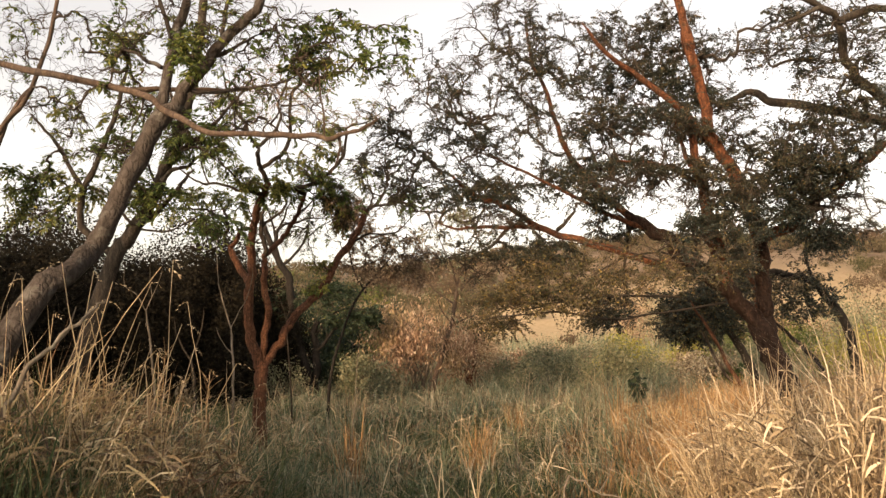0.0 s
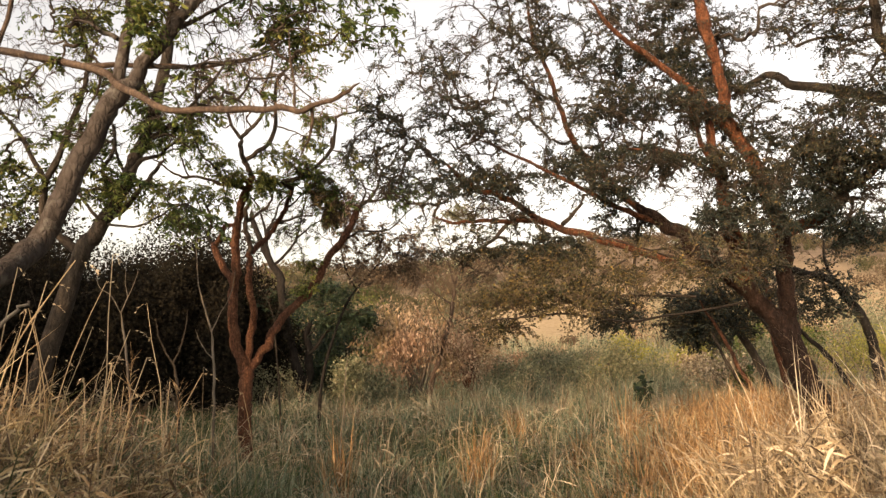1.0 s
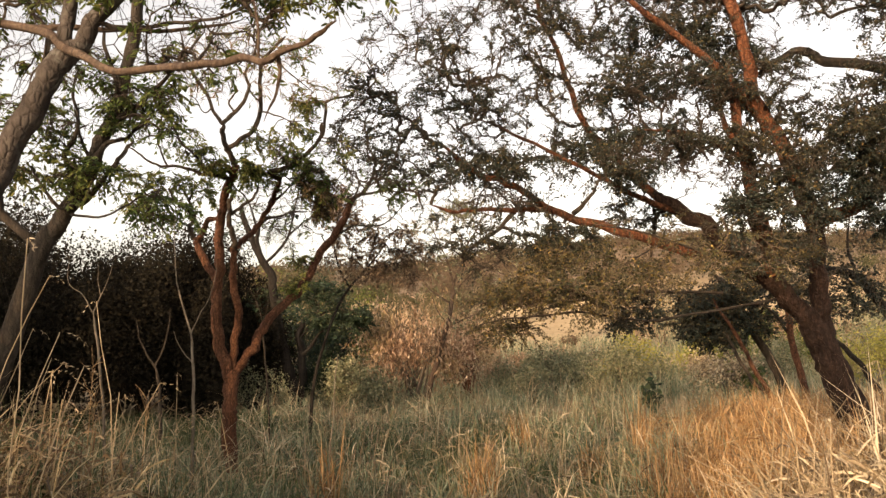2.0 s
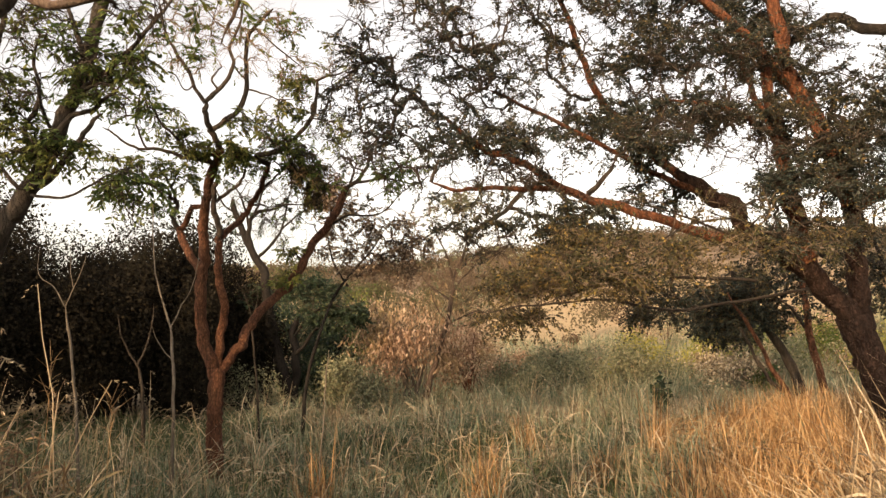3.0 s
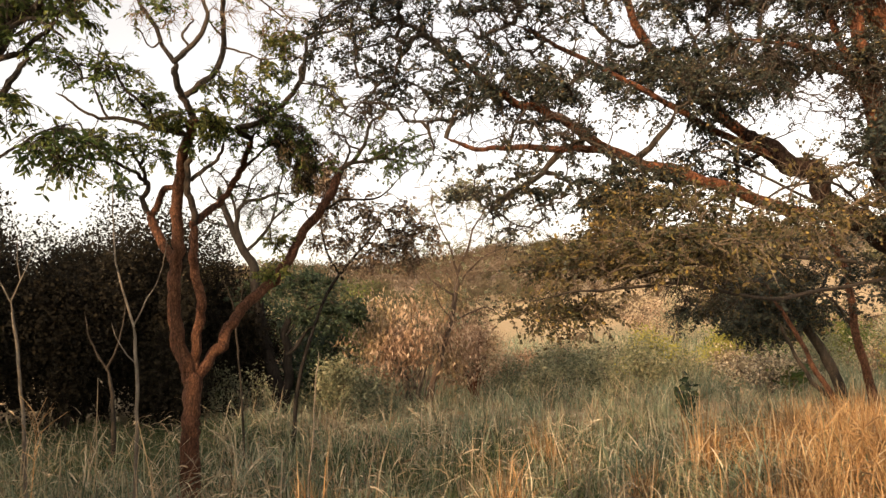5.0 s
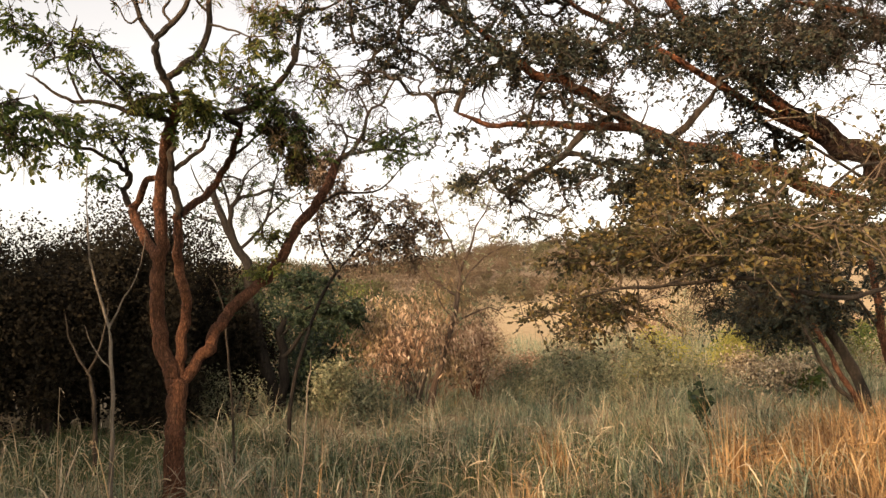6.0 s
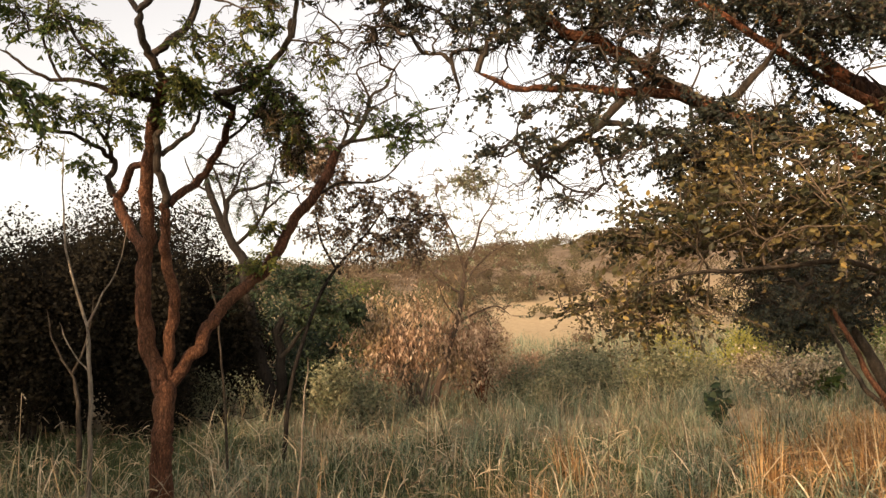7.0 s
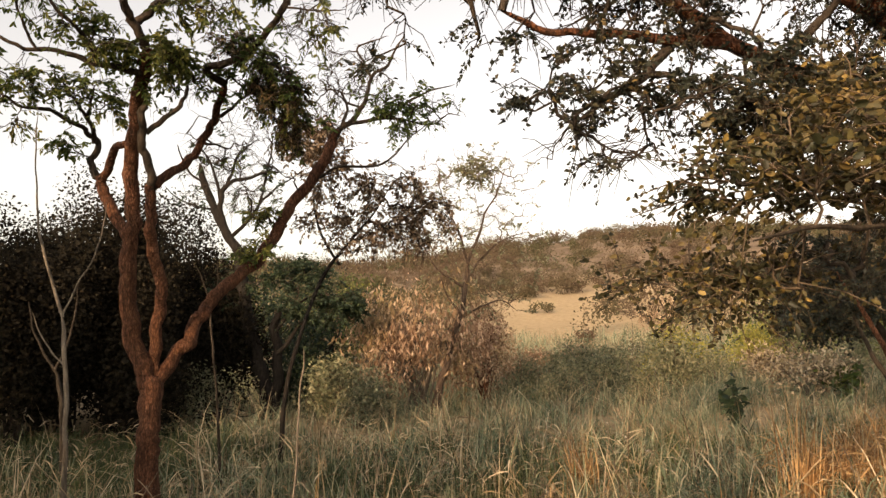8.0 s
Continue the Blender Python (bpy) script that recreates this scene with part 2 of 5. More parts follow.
def tube(line, radii, sides):
    """Rings of vertices along a line, and the quads between them."""
    p, r = np.asarray(line, float), np.asarray(radii, float)
    n = len(p)
    t = np.gradient(p, axis=0)
    t /= np.linalg.norm(t, axis=1)[:, None] + 1e-9
    ref = np.array([0.31, 0.95, 0.08]) if abs(t[:, 1]).mean() < 0.8 else np.array([0.95, 0.1, 0.3])
    a = np.cross(t, ref)
    a /= np.linalg.norm(a, axis=1)[:, None] + 1e-9
    b = np.cross(t, a)
    ang = np.arange(sides) * 2 * math.pi / sides
    v = p[:, None] + r[:, None, None] * (np.cos(ang)[None, :, None] * a[:, None] + np.sin(ang)[None, :, None] * b[:, None])
    i, j = np.meshgrid(np.arange(n - 1), np.arange(sides), indexing="ij")
    k = (j + 1) % sides
    f = np.stack([i * sides + j, i * sides + k, (i + 1) * sides + k, (i + 1) * sides + j], -1).reshape(-1, 4)
    return v.reshape(-1, 3), f


def tubes(lines, sides):
    vs, fs, n = [], [], 0
    for line, radii in lines:
        v, f = tube(line, radii, sides)
        vs.append(v)
        fs.append(f + n)
        n += len(v)
    return np.vstack(vs), np.vstack(fs)


def limb(tree, name, pts, r0, r1):
    """One trunk or limb of a tree, a knotty tube; a trunk is carried down into the ground with a flared foot."""
    pts = [Vector(p) for p in pts]
    if name in ("trunk", "stem"):
        a, b = pts[0], pts[1]
        g = float(ground_z(a.x, a.y))
        if a.z > g:
            slope = (b - a) / max(0.05, b.z - a.z)
            d = a.z - g + 0.12
            pts.insert(0, Vector((a.x - slope.x * d * 0.6, a.y - slope.y * d * 0.6, g - 0.12)))
    line = smooth_line(pts, 5)
    n = len(line)
    s = np.linspace(0, 1, n)
    r = r0 + (r1 - r0) * s
    if name in ("trunk", "stem"):
        r = r * (1 + 0.35 * np.exp(-s * 9))
    r = r * (1 + 0.035 * rng.standard_normal(n))
    sway = rng.standard_normal((n + 2, 3))
    line[1:-1] += (sway[:-2] + 2 * sway[1:-1] + sway[2:])[1:-1] * (0.001 + (0.025 if name == "trunk" else 0.06) * r0)
    r[-1] *= 0.3
    r[-2] *= 0.75
    r[-3] *= 0.92
    v, f = tube(line, r, 12 if r0 > 0.05 else 8)
    v += rng.standard_normal(v.shape) * (0.035 * r0)
    at = Vector(tree["at"])
    v -= np.array(at)
    holder = TRUNKS.get(tree.name, tree)
    # trunk and thick limbs of the rust-barked tree take the darkened copy
    skin = BARK_TRUNK_DIM if BARKS[tree.name] == BARK_RED and r0 > 0.11 else BARKS[tree.name]
    ob = part_mesh(name, mesh_of(name, v, f, TWIG_DARK if r0 < (0.047 if BARKS[tree.name] == BARK_BROWN else 0.032) and BARKS[tree.name] in (BARK_RED, BARK_BROWN) else skin, True), holder)
    if name in ("trunk", "stem"):
        TRUNKS[tree.name] = ob
    NODES.setdefault(tree.name, []).append((line, r))


BARKS, NODES, TRUNKS = {}, {}, {}


def leaf_cloud(base, along, size, curl=0.25, slim=0.42, oval=False):
    """Folded leaves, oval or kite-shaped: base points, directions and lengths to vertices and triangles."""
    n = len(base)
    d = along / (np.linalg.norm(along, axis=1)[:, None] + 1e-9)
    side = np.cross(d, rng.standard_normal((n, 3)))
    side /= np.linalg.norm(side, axis=1)[:, None] + 1e-9
    nor = np.cross(d, side)
    s = size[:, None]
    tip = base + d * s + nor * s * curl * rng.uniform(-1, 1, (n, 1))
    mid = base + d * s * 0.45
    lift = nor * s * 0.12
    far = base + d * s * 0.78 + (tip - base - d * s) * 0.5
    w = side * s * slim
    v = np.stack([base, base + d * s * 0.3 + w * 0.9 + lift, far + w * 0.75 + lift, tip, far - w * 0.75 + lift, base + d * s * 0.3 - w * 0.9 + lift], 1)
    if not oval:
        v = v[:, [0, 1, 3, 5]]
        v[:, 1], v[:, 3] = mid + w + lift, mid - w + lift
    c = v.shape[1]
    fan = ((0, 1, 2), (0, 2, 3), (0, 3, 4), (0, 4, 5)) if oval else ((0, 1, 2), (0, 2, 3))
    k = np.arange(n)[:, None] * c
    return v.reshape(-1, 3), np.concatenate([k + np.array([q]) for q in fan], 1).reshape(-1, 3)


def crown(tree, regions, leaf, shoots, pairs, size, twig=None, droop=0.25, slim=0.25, reach=0.2, flat=0.6, oval=True, stout=0.03, layers=0.0):
    """Twigs that grow from the limbs into the regions of the crown and fork on the way, thicker the more they carry.
    Short shoots on them hold the leaves in two ranks; layers > 0 leaves level gaps between sprays. A region: centre x, y, z, half sizes x, y, z, number of twigs, how leafy."""
    nodes = np.vstack([l for l, r in NODES[tree.name]])
    goals, leafy = [], []
    for cx, cy, cz, rx, ry, rz, n, lf in regions:
        g = rng.standard_normal((n, 3))
        g = g / np.linalg.norm(g, axis=1)[:, None] * rng.uniform(0.1, 1, (n, 1)) ** 0.45
        goals.append(g * (rx, ry, rz) + (cx, cy, cz))
        leafy += [lf] * n
    goals, leafy = np.vstack(goals), np.array(leafy)
    dist = np.array([np.min(np.sum((nodes - g) ** 2, 1)) for g in goals])
    store = np.zeros((len(nodes) + 6 * len(goals), 3))
    owner = np.full(len(store), -1)
    store[:len(nodes)] = nodes
    used = len(nodes)
    lines, mother, load = [], [], []
    fine, base, along = [], [], []
    for i in np.argsort(dist):
        g = goals[i]
        near = int(np.argmin(np.sum((store[:used] - g) ** 2, 1)))
        a = store[near].copy()
        d = g - a
        length = np.linalg.norm(d)
        if length < 0.06:
            continue
        jit = rng.standard_normal((3, 3)) * length * 0.075
        pts = [a, a + d * 0.28 + jit[0] + (0, 0, 0.07 * length), a + d * 0.52 + jit[1] + (0, 0, 0.08 * length), a + d * 0.78 + jit[2] + (0, 0, 0.05 * length), g]
        line = smooth_line(pts, 2)
        m = len(line)
        me = len(lines)
        lines.append(line)
        mother.append(owner[near])
        load.append(1.0 + length)
        for k in (3, 5, 7, m - 1):
            store[used], owner[used] = line[min(k, m - 1)], me
            used += 1
        for k in range(shoots):
            s = m // 3 + (m - 1 - m // 3) * (k + 1) / shoots
            s0 = line[int(min(m - 1, round(s)))]
            way = d / length * 0.8 + rng.standard_normal(3) * (0.8, 0.8, 0.45)
            way[2] -= droop * 0.5
            way = way / np.linalg.norm(way) * rng.uniform(0.5, 1.4) * reach
            end = s0 + way + (0, 0, -0.25 * droop * reach)
            sl = np.array([s0, s0 + way * 0.5 + rng.standard_normal(3) * 0.012 + (0, 0, 0.02), end])
            fine.append((sl, np.array([0.0036, 0.0028, 0.0016])))
            if rng.random() > leafy[i]:
                continue
            if layers and math.sin(2.6 * end[0] + 1.7 * end[1]) + math.sin(2.9 * end[1] - 1.9 * end[0] + 1.0) + 1.5 * math.sin(8.5 * end[2] + 1.3 * end[0] + 0.6 * end[1]) < layers - 2.0:
                continue
            c = max(2, int(rng.poisson(pairs)))
            u = np.linspace(0.15, 1, c)[:, None]
            pos = s0 + (end - s0) * u + (0, 0, 0.02) * np.sin(u * 3)
            w = way / np.linalg.norm(way)
            side = np.cross(w, (rng.normal(0, 0.35), rng.normal(0, 0.35), 1.0))
            side /= np.linalg.norm(side) + 1e-9
            for sign in (-1, 1):
                base.append(pos + rng.standard_normal((c, 3)) * 0.006)
                along.append(w * 0.55 + sign * side + rng.standard_normal((c, 3)) * (1 - flat) - (0, 0, droop))
    load = np.array(load)
    for k in range(len(lines) - 1, -1, -1):
        if mother[k] >= 0:
            load[mother[k]] += load[k]
    out = []
    for k, line in enumerate(lines):
        r0 = min(stout, 0.0035 + 0.0030 * math.sqrt(load[k]))
        out.append((line, np.linspace(r0, max(0.0025, 0.55 * r0 - 0.002), len(line))))
    at = np.array(tree["at"])
    v, f = tubes(out, 4)
    v2, f2 = tubes(fine, 3)
    part_mesh("twig_mass", mesh_of("twig_mass", np.vstack([v, v2]) - at, np.vstack([f, f2 + len(v)]), twig or TWIG, True), tree)["kind"] = "stuff"
    if base:
        base, along = np.vstack(base), np.vstack(along)
        v, f = leaf_cloud(base, along, size * rng.uniform(0.6, 1.3, len(base)), slim=slim, oval=oval)
        part_mesh("foliage", mesh_of("foliage", v - at, f, leaf), tree)["kind"] = "stuff"


def tree(name, at, bark, label, category="tree", group=""):
    ob = thing(name, (at[0], at[1], float(ground_z(at[0], at[1]))), label, category, group)
    BARKS[ob.name] = bark
    return ob


def bush(name, at, size, leaf, count, leaf_size, label, stems=9, bark=None, category="bush", hollow=0.2, lobes=9, group="", slim=0.32, lift=0.42, hang=0.2, crisp=0.5):
    """A many-stemmed shrub: stems from one foot, an uneven crown of lobes full of leaves."""
    x, y = at
    z = float(ground_z(x, y))
    ob = thing(name, (x, y, z), label, category, group)
    sx, sy, sz = size
    lob = rng.standard_normal((lobes, 3))
    lob = lob / np.linalg.norm(lob, axis=1)[:, None] * rng.uniform(0.25, 0.72, (lobes, 1))
    lob[:, 2] = np.abs(lob[:, 2]) * 1.0 - 0.12
    lob = lob * (sx, sy, sz * 0.9) + (0, 0, sz * lift)
    lines = []
    for i in range(stems):
        e = lob[i % lobes] + rng.standard_normal(3) * 0.12 * sx
        e[2] = max(e[2], 0.3)
        foot = np.array([rng.normal(0, 0.07 * sx), rng.normal(0, 0.07 * sy), -0.08])
        pts = [foot, foot * 0.6 + e * 0.35 + (0, 0, 0.12 * sz), foot * 0.2 + e * 0.7 + rng.standard_normal(3) * 0.06 * sx, e]
        l = smooth_line(pts, 4)
        r0 = 0.008 + 0.009 * sz * rng.uniform(0.6, 1.3)
        part_mesh("stem", mesh_of("stem", *tube(l, np.linspace(r0, 0.004, len(l)), 6), bark or TWIG, True), ob)
        for k in range(5):
            s0 = l[rng.integers(len(l) // 3, len(l))]
            w = rng.standard_normal(3) * (0.22 * sx, 0.22 * sy, 0.16 * sz) + (0, 0, 0.1 * sz)
            lines.append((np.array([s0, s0 + w * 0.5 + rng.standard_normal(3) * 0.03, s0 + w]), np.array([0.006, 0.004, 0.002]) * (0.7 + 0.3 * sz)))
    v, f = tubes(lines, 4)
    part_mesh("twig_mass", mesh_of("twig_mass", v, f, bark or TWIG, True), ob)["kind"] = "stuff"
    if count:
        which = rng.integers(0, lobes, count)
        g = rng.standard_normal((count, 3))
        g = g / np.linalg.norm(g, axis=1)[:, None] * rng.uniform(hollow, 1, (count, 1)) ** 0.5
        grain = rng.standard_normal((count // 12 + 1, 3)) * (0.10 if crisp < 0.8 else 0.06)
        p = lob[which] + g * (0.42 * sx, 0.42 * sy, 0.33 * sz) * rng.uniform(crisp, 1.0, (count, 1)) + grain[rng.integers(0, len(grain), count)] * min(sx, 1.2)
        p[:, 2] = np.maximum(p[:, 2], 0.04 + 0.2 * rng.random(count))
        v, f = leaf_cloud(p, rng.standard_normal((count, 3)) * (1, 1, 1 / (1 + hang)) + (0, 0, -hang), leaf_size * rng.uniform(0.5, 1.35, count), slim=slim)
        part_mesh("foliage", mesh_of("foliage", v, f, leaf), ob)["kind"] = "stuff"
    return ob


def blades(name, tufts, per, height, width, lean, material, label, radius=0.12, category="grass", plume=0.0):
    """Grass in tufts: curved, tapering blades that fan out from each tuft. tufts: x, y arrays."""
    tx, ty = tufts
    n = len(tx) * per
    x = np.repeat(tx, per) + rng.normal(0, radius, n)
    y = np.repeat(ty, per) + rng.normal(0, radius, n)
    th = np.repeat(rng.uniform(0.55, 1.35, len(tx)), per)
    h = rng.uniform(*height, n) * th
    way = rng.uniform(0, 2 * math.pi, n)
    ln = np.abs(rng.normal(0, lean, n)) + 0.05
    w = width * rng.uniform(0.6, 1.4, n)
    root = np.stack([x, y, ground_z(x, y) - 0.03], 1)
    d = np.stack([np.cos(way), np.sin(way), np.zeros(n)], 1)
    face = rng.uniform(0, 2 * math.pi, n)
    sd = np.stack([np.cos(face), np.sin(face), np.zeros(n)], 1)
    rows = []
    bend = rng.uniform(1.4, 3.2, n)
    kink = np.where(rng.random(n) < 0.16, rng.uniform(0.3, 0.9, n), 0.0)
    for s, wf in ((0.0, 0.8), (0.4, 1.0), (0.75, 0.7), (1.0, 0.0)):
        sb = s ** bend
        p = root + d * (ln * h * sb)[:, None] + np.array([0, 0, 1.0]) * (h * (s - 0.30 * np.minimum(ln, 1.6) * sb))[:, None]
        if s > 0.7:
            q = (s - 0.55) * kink * h
            p = p + d * q[:, None] - np.array([0, 0, 1.0]) * (q * 1.1)[:, None]
        if wf:
            rows += [p + sd * (w * wf * 0.5)[:, None], p - sd * (w * wf * 0.5)[:, None]]
        else:
            rows += [p]
    v = np.stack(rows, 1).reshape(-1, 3)
    k = np.arange(n)[:, None] * 7
    f = np.concatenate([k + np.array([q]) for q in ((0, 1, 3), (0, 3, 2), (2, 3, 5), (2, 5, 4), (4, 5, 6))], 1).reshape(-1, 3)
    ob = new(name, mesh_of(name, v, f, material))
    return tagged(ob, label, category, "", "stuff")


def spots(n, x0, x1, y0, y1, near=1.0, gaps=0.0):
    """Tuft places over a stretch, thicker towards the near side for near > 1, with bare gaps between clumps."""
    x, y = rng.uniform(x0, x1, n), y0 + (y1 - y0) * rng.random(n) ** near
    keep = waves(x, y, 1.9) + 0.6 * waves(y, x, 4.3) > gaps - 1.2
    keep = (keep if gaps else np.ones(n, bool)) & ~((x < -3.9 - 0.12 * (y - 16)) & (y > 16.3))
    return x[keep], y[keep]


def litter(name, n, x0, x1, y0, y1, low, high, length, width, material, label):
    """Bent and broken blades hanging at all angles within the standing grass."""
    x, y = rng.uniform(x0, x1, n), rng.uniform(y0, y1, n)
    z = ground_z(x, y) + rng.uniform(low, high, n) * (0.75 + 0.25 * waves(x, y, 2.1) / 1.75)
    d = rng.standard_normal((n, 3)) * (1, 1, 0.75)
    d /= np.linalg.norm(d, axis=1)[:, None]
    L = rng.uniform(*length, n)[:, None]
    w = (width * rng.uniform(0.6, 1.4, n))[:, None]
    sd = np.cross(d, rng.standard_normal((n, 3)))
    sd /= np.linalg.norm(sd, axis=1)[:, None]
    a = np.stack([x, y, z], 1)
    sag = np.array([0, 0, -1.0]) * rng.uniform(0.05, 0.5, (n, 1)) * L
    m1, m2, e = a + d * L * 0.35 - sag * 0.1, a + d * L * 0.7 + sag * 0.25, a + d * L + sag
    v = np.stack([a + sd * w * 0.4, a - sd * w * 0.4, m1 + sd * w * 0.5, m1 - sd * w * 0.5, m2 + sd * w * 0.4, m2 - sd * w * 0.4, e], 1).reshape(-1, 3)
    k = np.arange(n)[:, None] * 7
    f = np.concatenate([k + np.array([q]) for q in ((0, 1, 3), (0, 3, 2), (2, 3, 5), (2, 5, 4), (4, 5, 6))], 1).reshape(-1, 3)
    return tagged(new(name, mesh_of(name, v, f, material)), label, "grass", "", "stuff")

# ---------------------------------------------------------------- ground
gx = np.concatenate([-np.geomspace(3000, 30, 26), np.linspace(-28, 28, 113), np.geomspace(30, 3000, 26)])
gy = np.concatenate([-np.geomspace(3000, 14, 22), np.linspace(-12, 40, 105), np.linspace(41, 180, 110), np.geomspace(186, 4000, 30)])
GX, GY = np.meshgrid(gx, gy, indexing="ij")
gi, gj = np.meshgrid(np.arange(len(gx) - 1), np.arange(len(gy) - 1), indexing="ij")
gn = len(gy)
ground = new("ground", mesh_of("ground", np.stack([GX, GY, ground_z(GX, GY)], -1).reshape(-1, 3),
             np.stack([gi * gn + gj, (gi + 1) * gn + gj, (gi + 1) * gn + gj + 1, gi * gn + gj + 1], -1).reshape(-1, 4), PASTURE, True))
tagged(ground, "dry pasture ground rising to a straw-coloured hillside", "ground", "", "structure")

# ---------------------------------------------------------------- the large trees
t = tree("spreading_tree", (4.95, 10.6), BARK_RED, "large spreading tree with rust-red sunlit bark and small leathery leaves")
limb(t, 'trunk', [(5.1, 10.4, 0.66), (4.9, 10.4, 1.14), (4.71, 10.4, 1.58), (4.55, 10.4, 1.95), (4.41, 10.4, 2.24)], 0.19, 0.165)
limb(t, 'limb', [(4.65, 10.4, 1.69), (4.59, 10.37, 2.1), (4.54, 10.34, 2.42), (4.51, 10.31, 2.77), (4.49, 10.28, 3.28), (4.32, 10.25, 3.85)], 0.12, 0.095)
limb(t, 'limb', [(4.49, 10.28, 3.28), (4.32, 10.25, 3.85), (4.04, 10.22, 4.44), (3.76, 10.14, 4.92), (3.69, 10.06, 5.28), (3.47, 9.98, 6.02), (3.35, 9.9, 6.43)], 0.098, 0.06)
limb(t, 'limb', [(3.47, 9.98, 6.02), (3.35, 9.9, 6.43), (3.2, 9.85, 6.93), (3.08, 9.8, 7.39)], 0.065, 0.04)
limb(t, 'limb', [(4.04, 10.3, 4.5), (3.44, 10.12, 5.11), (2.88, 9.95, 5.5), (2.29, 9.78, 5.84), (1.88, 9.6, 6.25)], 0.06, 0.02)
limb(t, 'limb', [(4.63, 10.4, 1.76), (4.45, 10.38, 2.14), (4.27, 10.35, 2.4), (4.04, 10.32, 2.63), (3.76, 10.3, 2.84), (3.42, 10.28, 3.08), (3.15, 10.25, 3.35), (2.84, 10.22, 3.54), (2.54, 10.2, 3.75)], 0.135, 0.075)
limb(t, 'limb', [(4.02, 10.3, 2.63), (3.96, 10.27, 3.0), (3.89, 10.23, 3.27), (3.71, 10.2, 3.78), (3.58, 10.17, 4.26), (3.34, 10.13, 4.72), (3.27, 10.1, 5.17)], 0.08, 0.015)
limb(t, 'limb', [(2.84, 10.22, 3.54), (2.54, 10.2, 3.75), (2.17, 10.32, 4.19), (1.87, 10.43, 4.55), (1.68, 10.55, 5.08), (1.52, 10.67, 5.65), (1.33, 10.78, 6.2), (1.27, 10.9, 6.88)], 0.058, 0.02)
limb(t, 'limb', [(2.99, 10.25, 3.46), (2.48, 10.1, 3.62), (1.98, 9.95, 3.84), (1.5, 9.8, 4.04), (0.88, 9.65, 4.32), (0.49, 9.5, 4.44)], 0.038, 0.012)
limb(t, 'limb', [(3.17, 10.3, 3.02), (2.61, 10.1, 3.13), (2.15, 9.88, 3.24), (1.76, 9.81, 3.34), (1.29, 9.75, 3.48), (0.91, 9.69, 3.72), (0.7, 9.62, 3.78), (0.37, 9.56, 3.91), (0.08, 9.5, 4.16)], 0.056, 0.026)
limb(t, 'limb', [(1.35, 9.75, 3.46), (1.09, 9.64, 3.48), (0.79, 9.53, 3.46), (0.44, 9.42, 3.44), (0.17, 9.31, 3.41), (-0.05, 9.2, 3.46)], 0.035, 0.013)
limb(t, 'limb', [(0.86, 9.6, 3.45), (0.65, 9.47, 3.22), (0.42, 9.33, 3.07), (0.27, 9.2, 2.93)], 0.028, 0.01)
limb(t, 'limb', [(1.55, 9.9, 3.46), (1.71, 9.7, 3.62), (1.74, 9.5, 3.71)], 0.03, 0.012)
limb(t, 'limb', [(3.95, 10.2, 2.78), (3.83, 10.15, 3.06), (3.71, 10.1, 3.34), (3.64, 10.05, 3.73), (3.59, 10.0, 4.13), (3.47, 9.95, 4.54), (3.36, 9.9, 5.19)], 0.09, 0.05)
limb(t, 'limb', [(3.69, 10.2, 4.15), (3.3, 10.0, 4.24), (2.89, 9.8, 4.35), (2.27, 9.6, 4.35)], 0.04, 0.012)
limb(t, 'limb', [(4.49, 10.3, 3.37), (4.89, 10.04, 3.61), (5.14, 9.78, 3.93), (5.42, 9.52, 4.2), (5.57, 9.26, 4.39), (5.92, 9.0, 4.76)], 0.08, 0.035)
limb(t, 'limb', [(4.13, 10.4, 2.65), (3.45, 9.8, 2.9), (2.82, 9.2, 3.07), (2.17, 8.6, 2.99), (1.58, 8.0, 2.72)], 0.016, 0.006)
limb(t, 'limb', [(3.98, 10.4, 2.81), (3.03, 9.67, 2.96), (2.12, 8.93, 3.12), (1.44, 8.2, 3.12)], 0.016, 0.006)
limb(t, 'limb', [(3.96, 10.3, 2.49), (2.83, 9.4, 2.34), (2.02, 8.7, 2.26), (1.27, 8.1, 2.34), (0.87, 7.93, 2.31), (0.58, 7.77, 2.29), (0.35, 7.6, 2.24)], 0.016, 0.004)
limb(t, 'limb', [(3.01, 9.4, 2.54), (2.0, 8.6, 2.53), (1.25, 7.9, 2.44), (0.96, 7.75, 2.38), (0.73, 7.6, 2.3)], 0.016, 0.004)
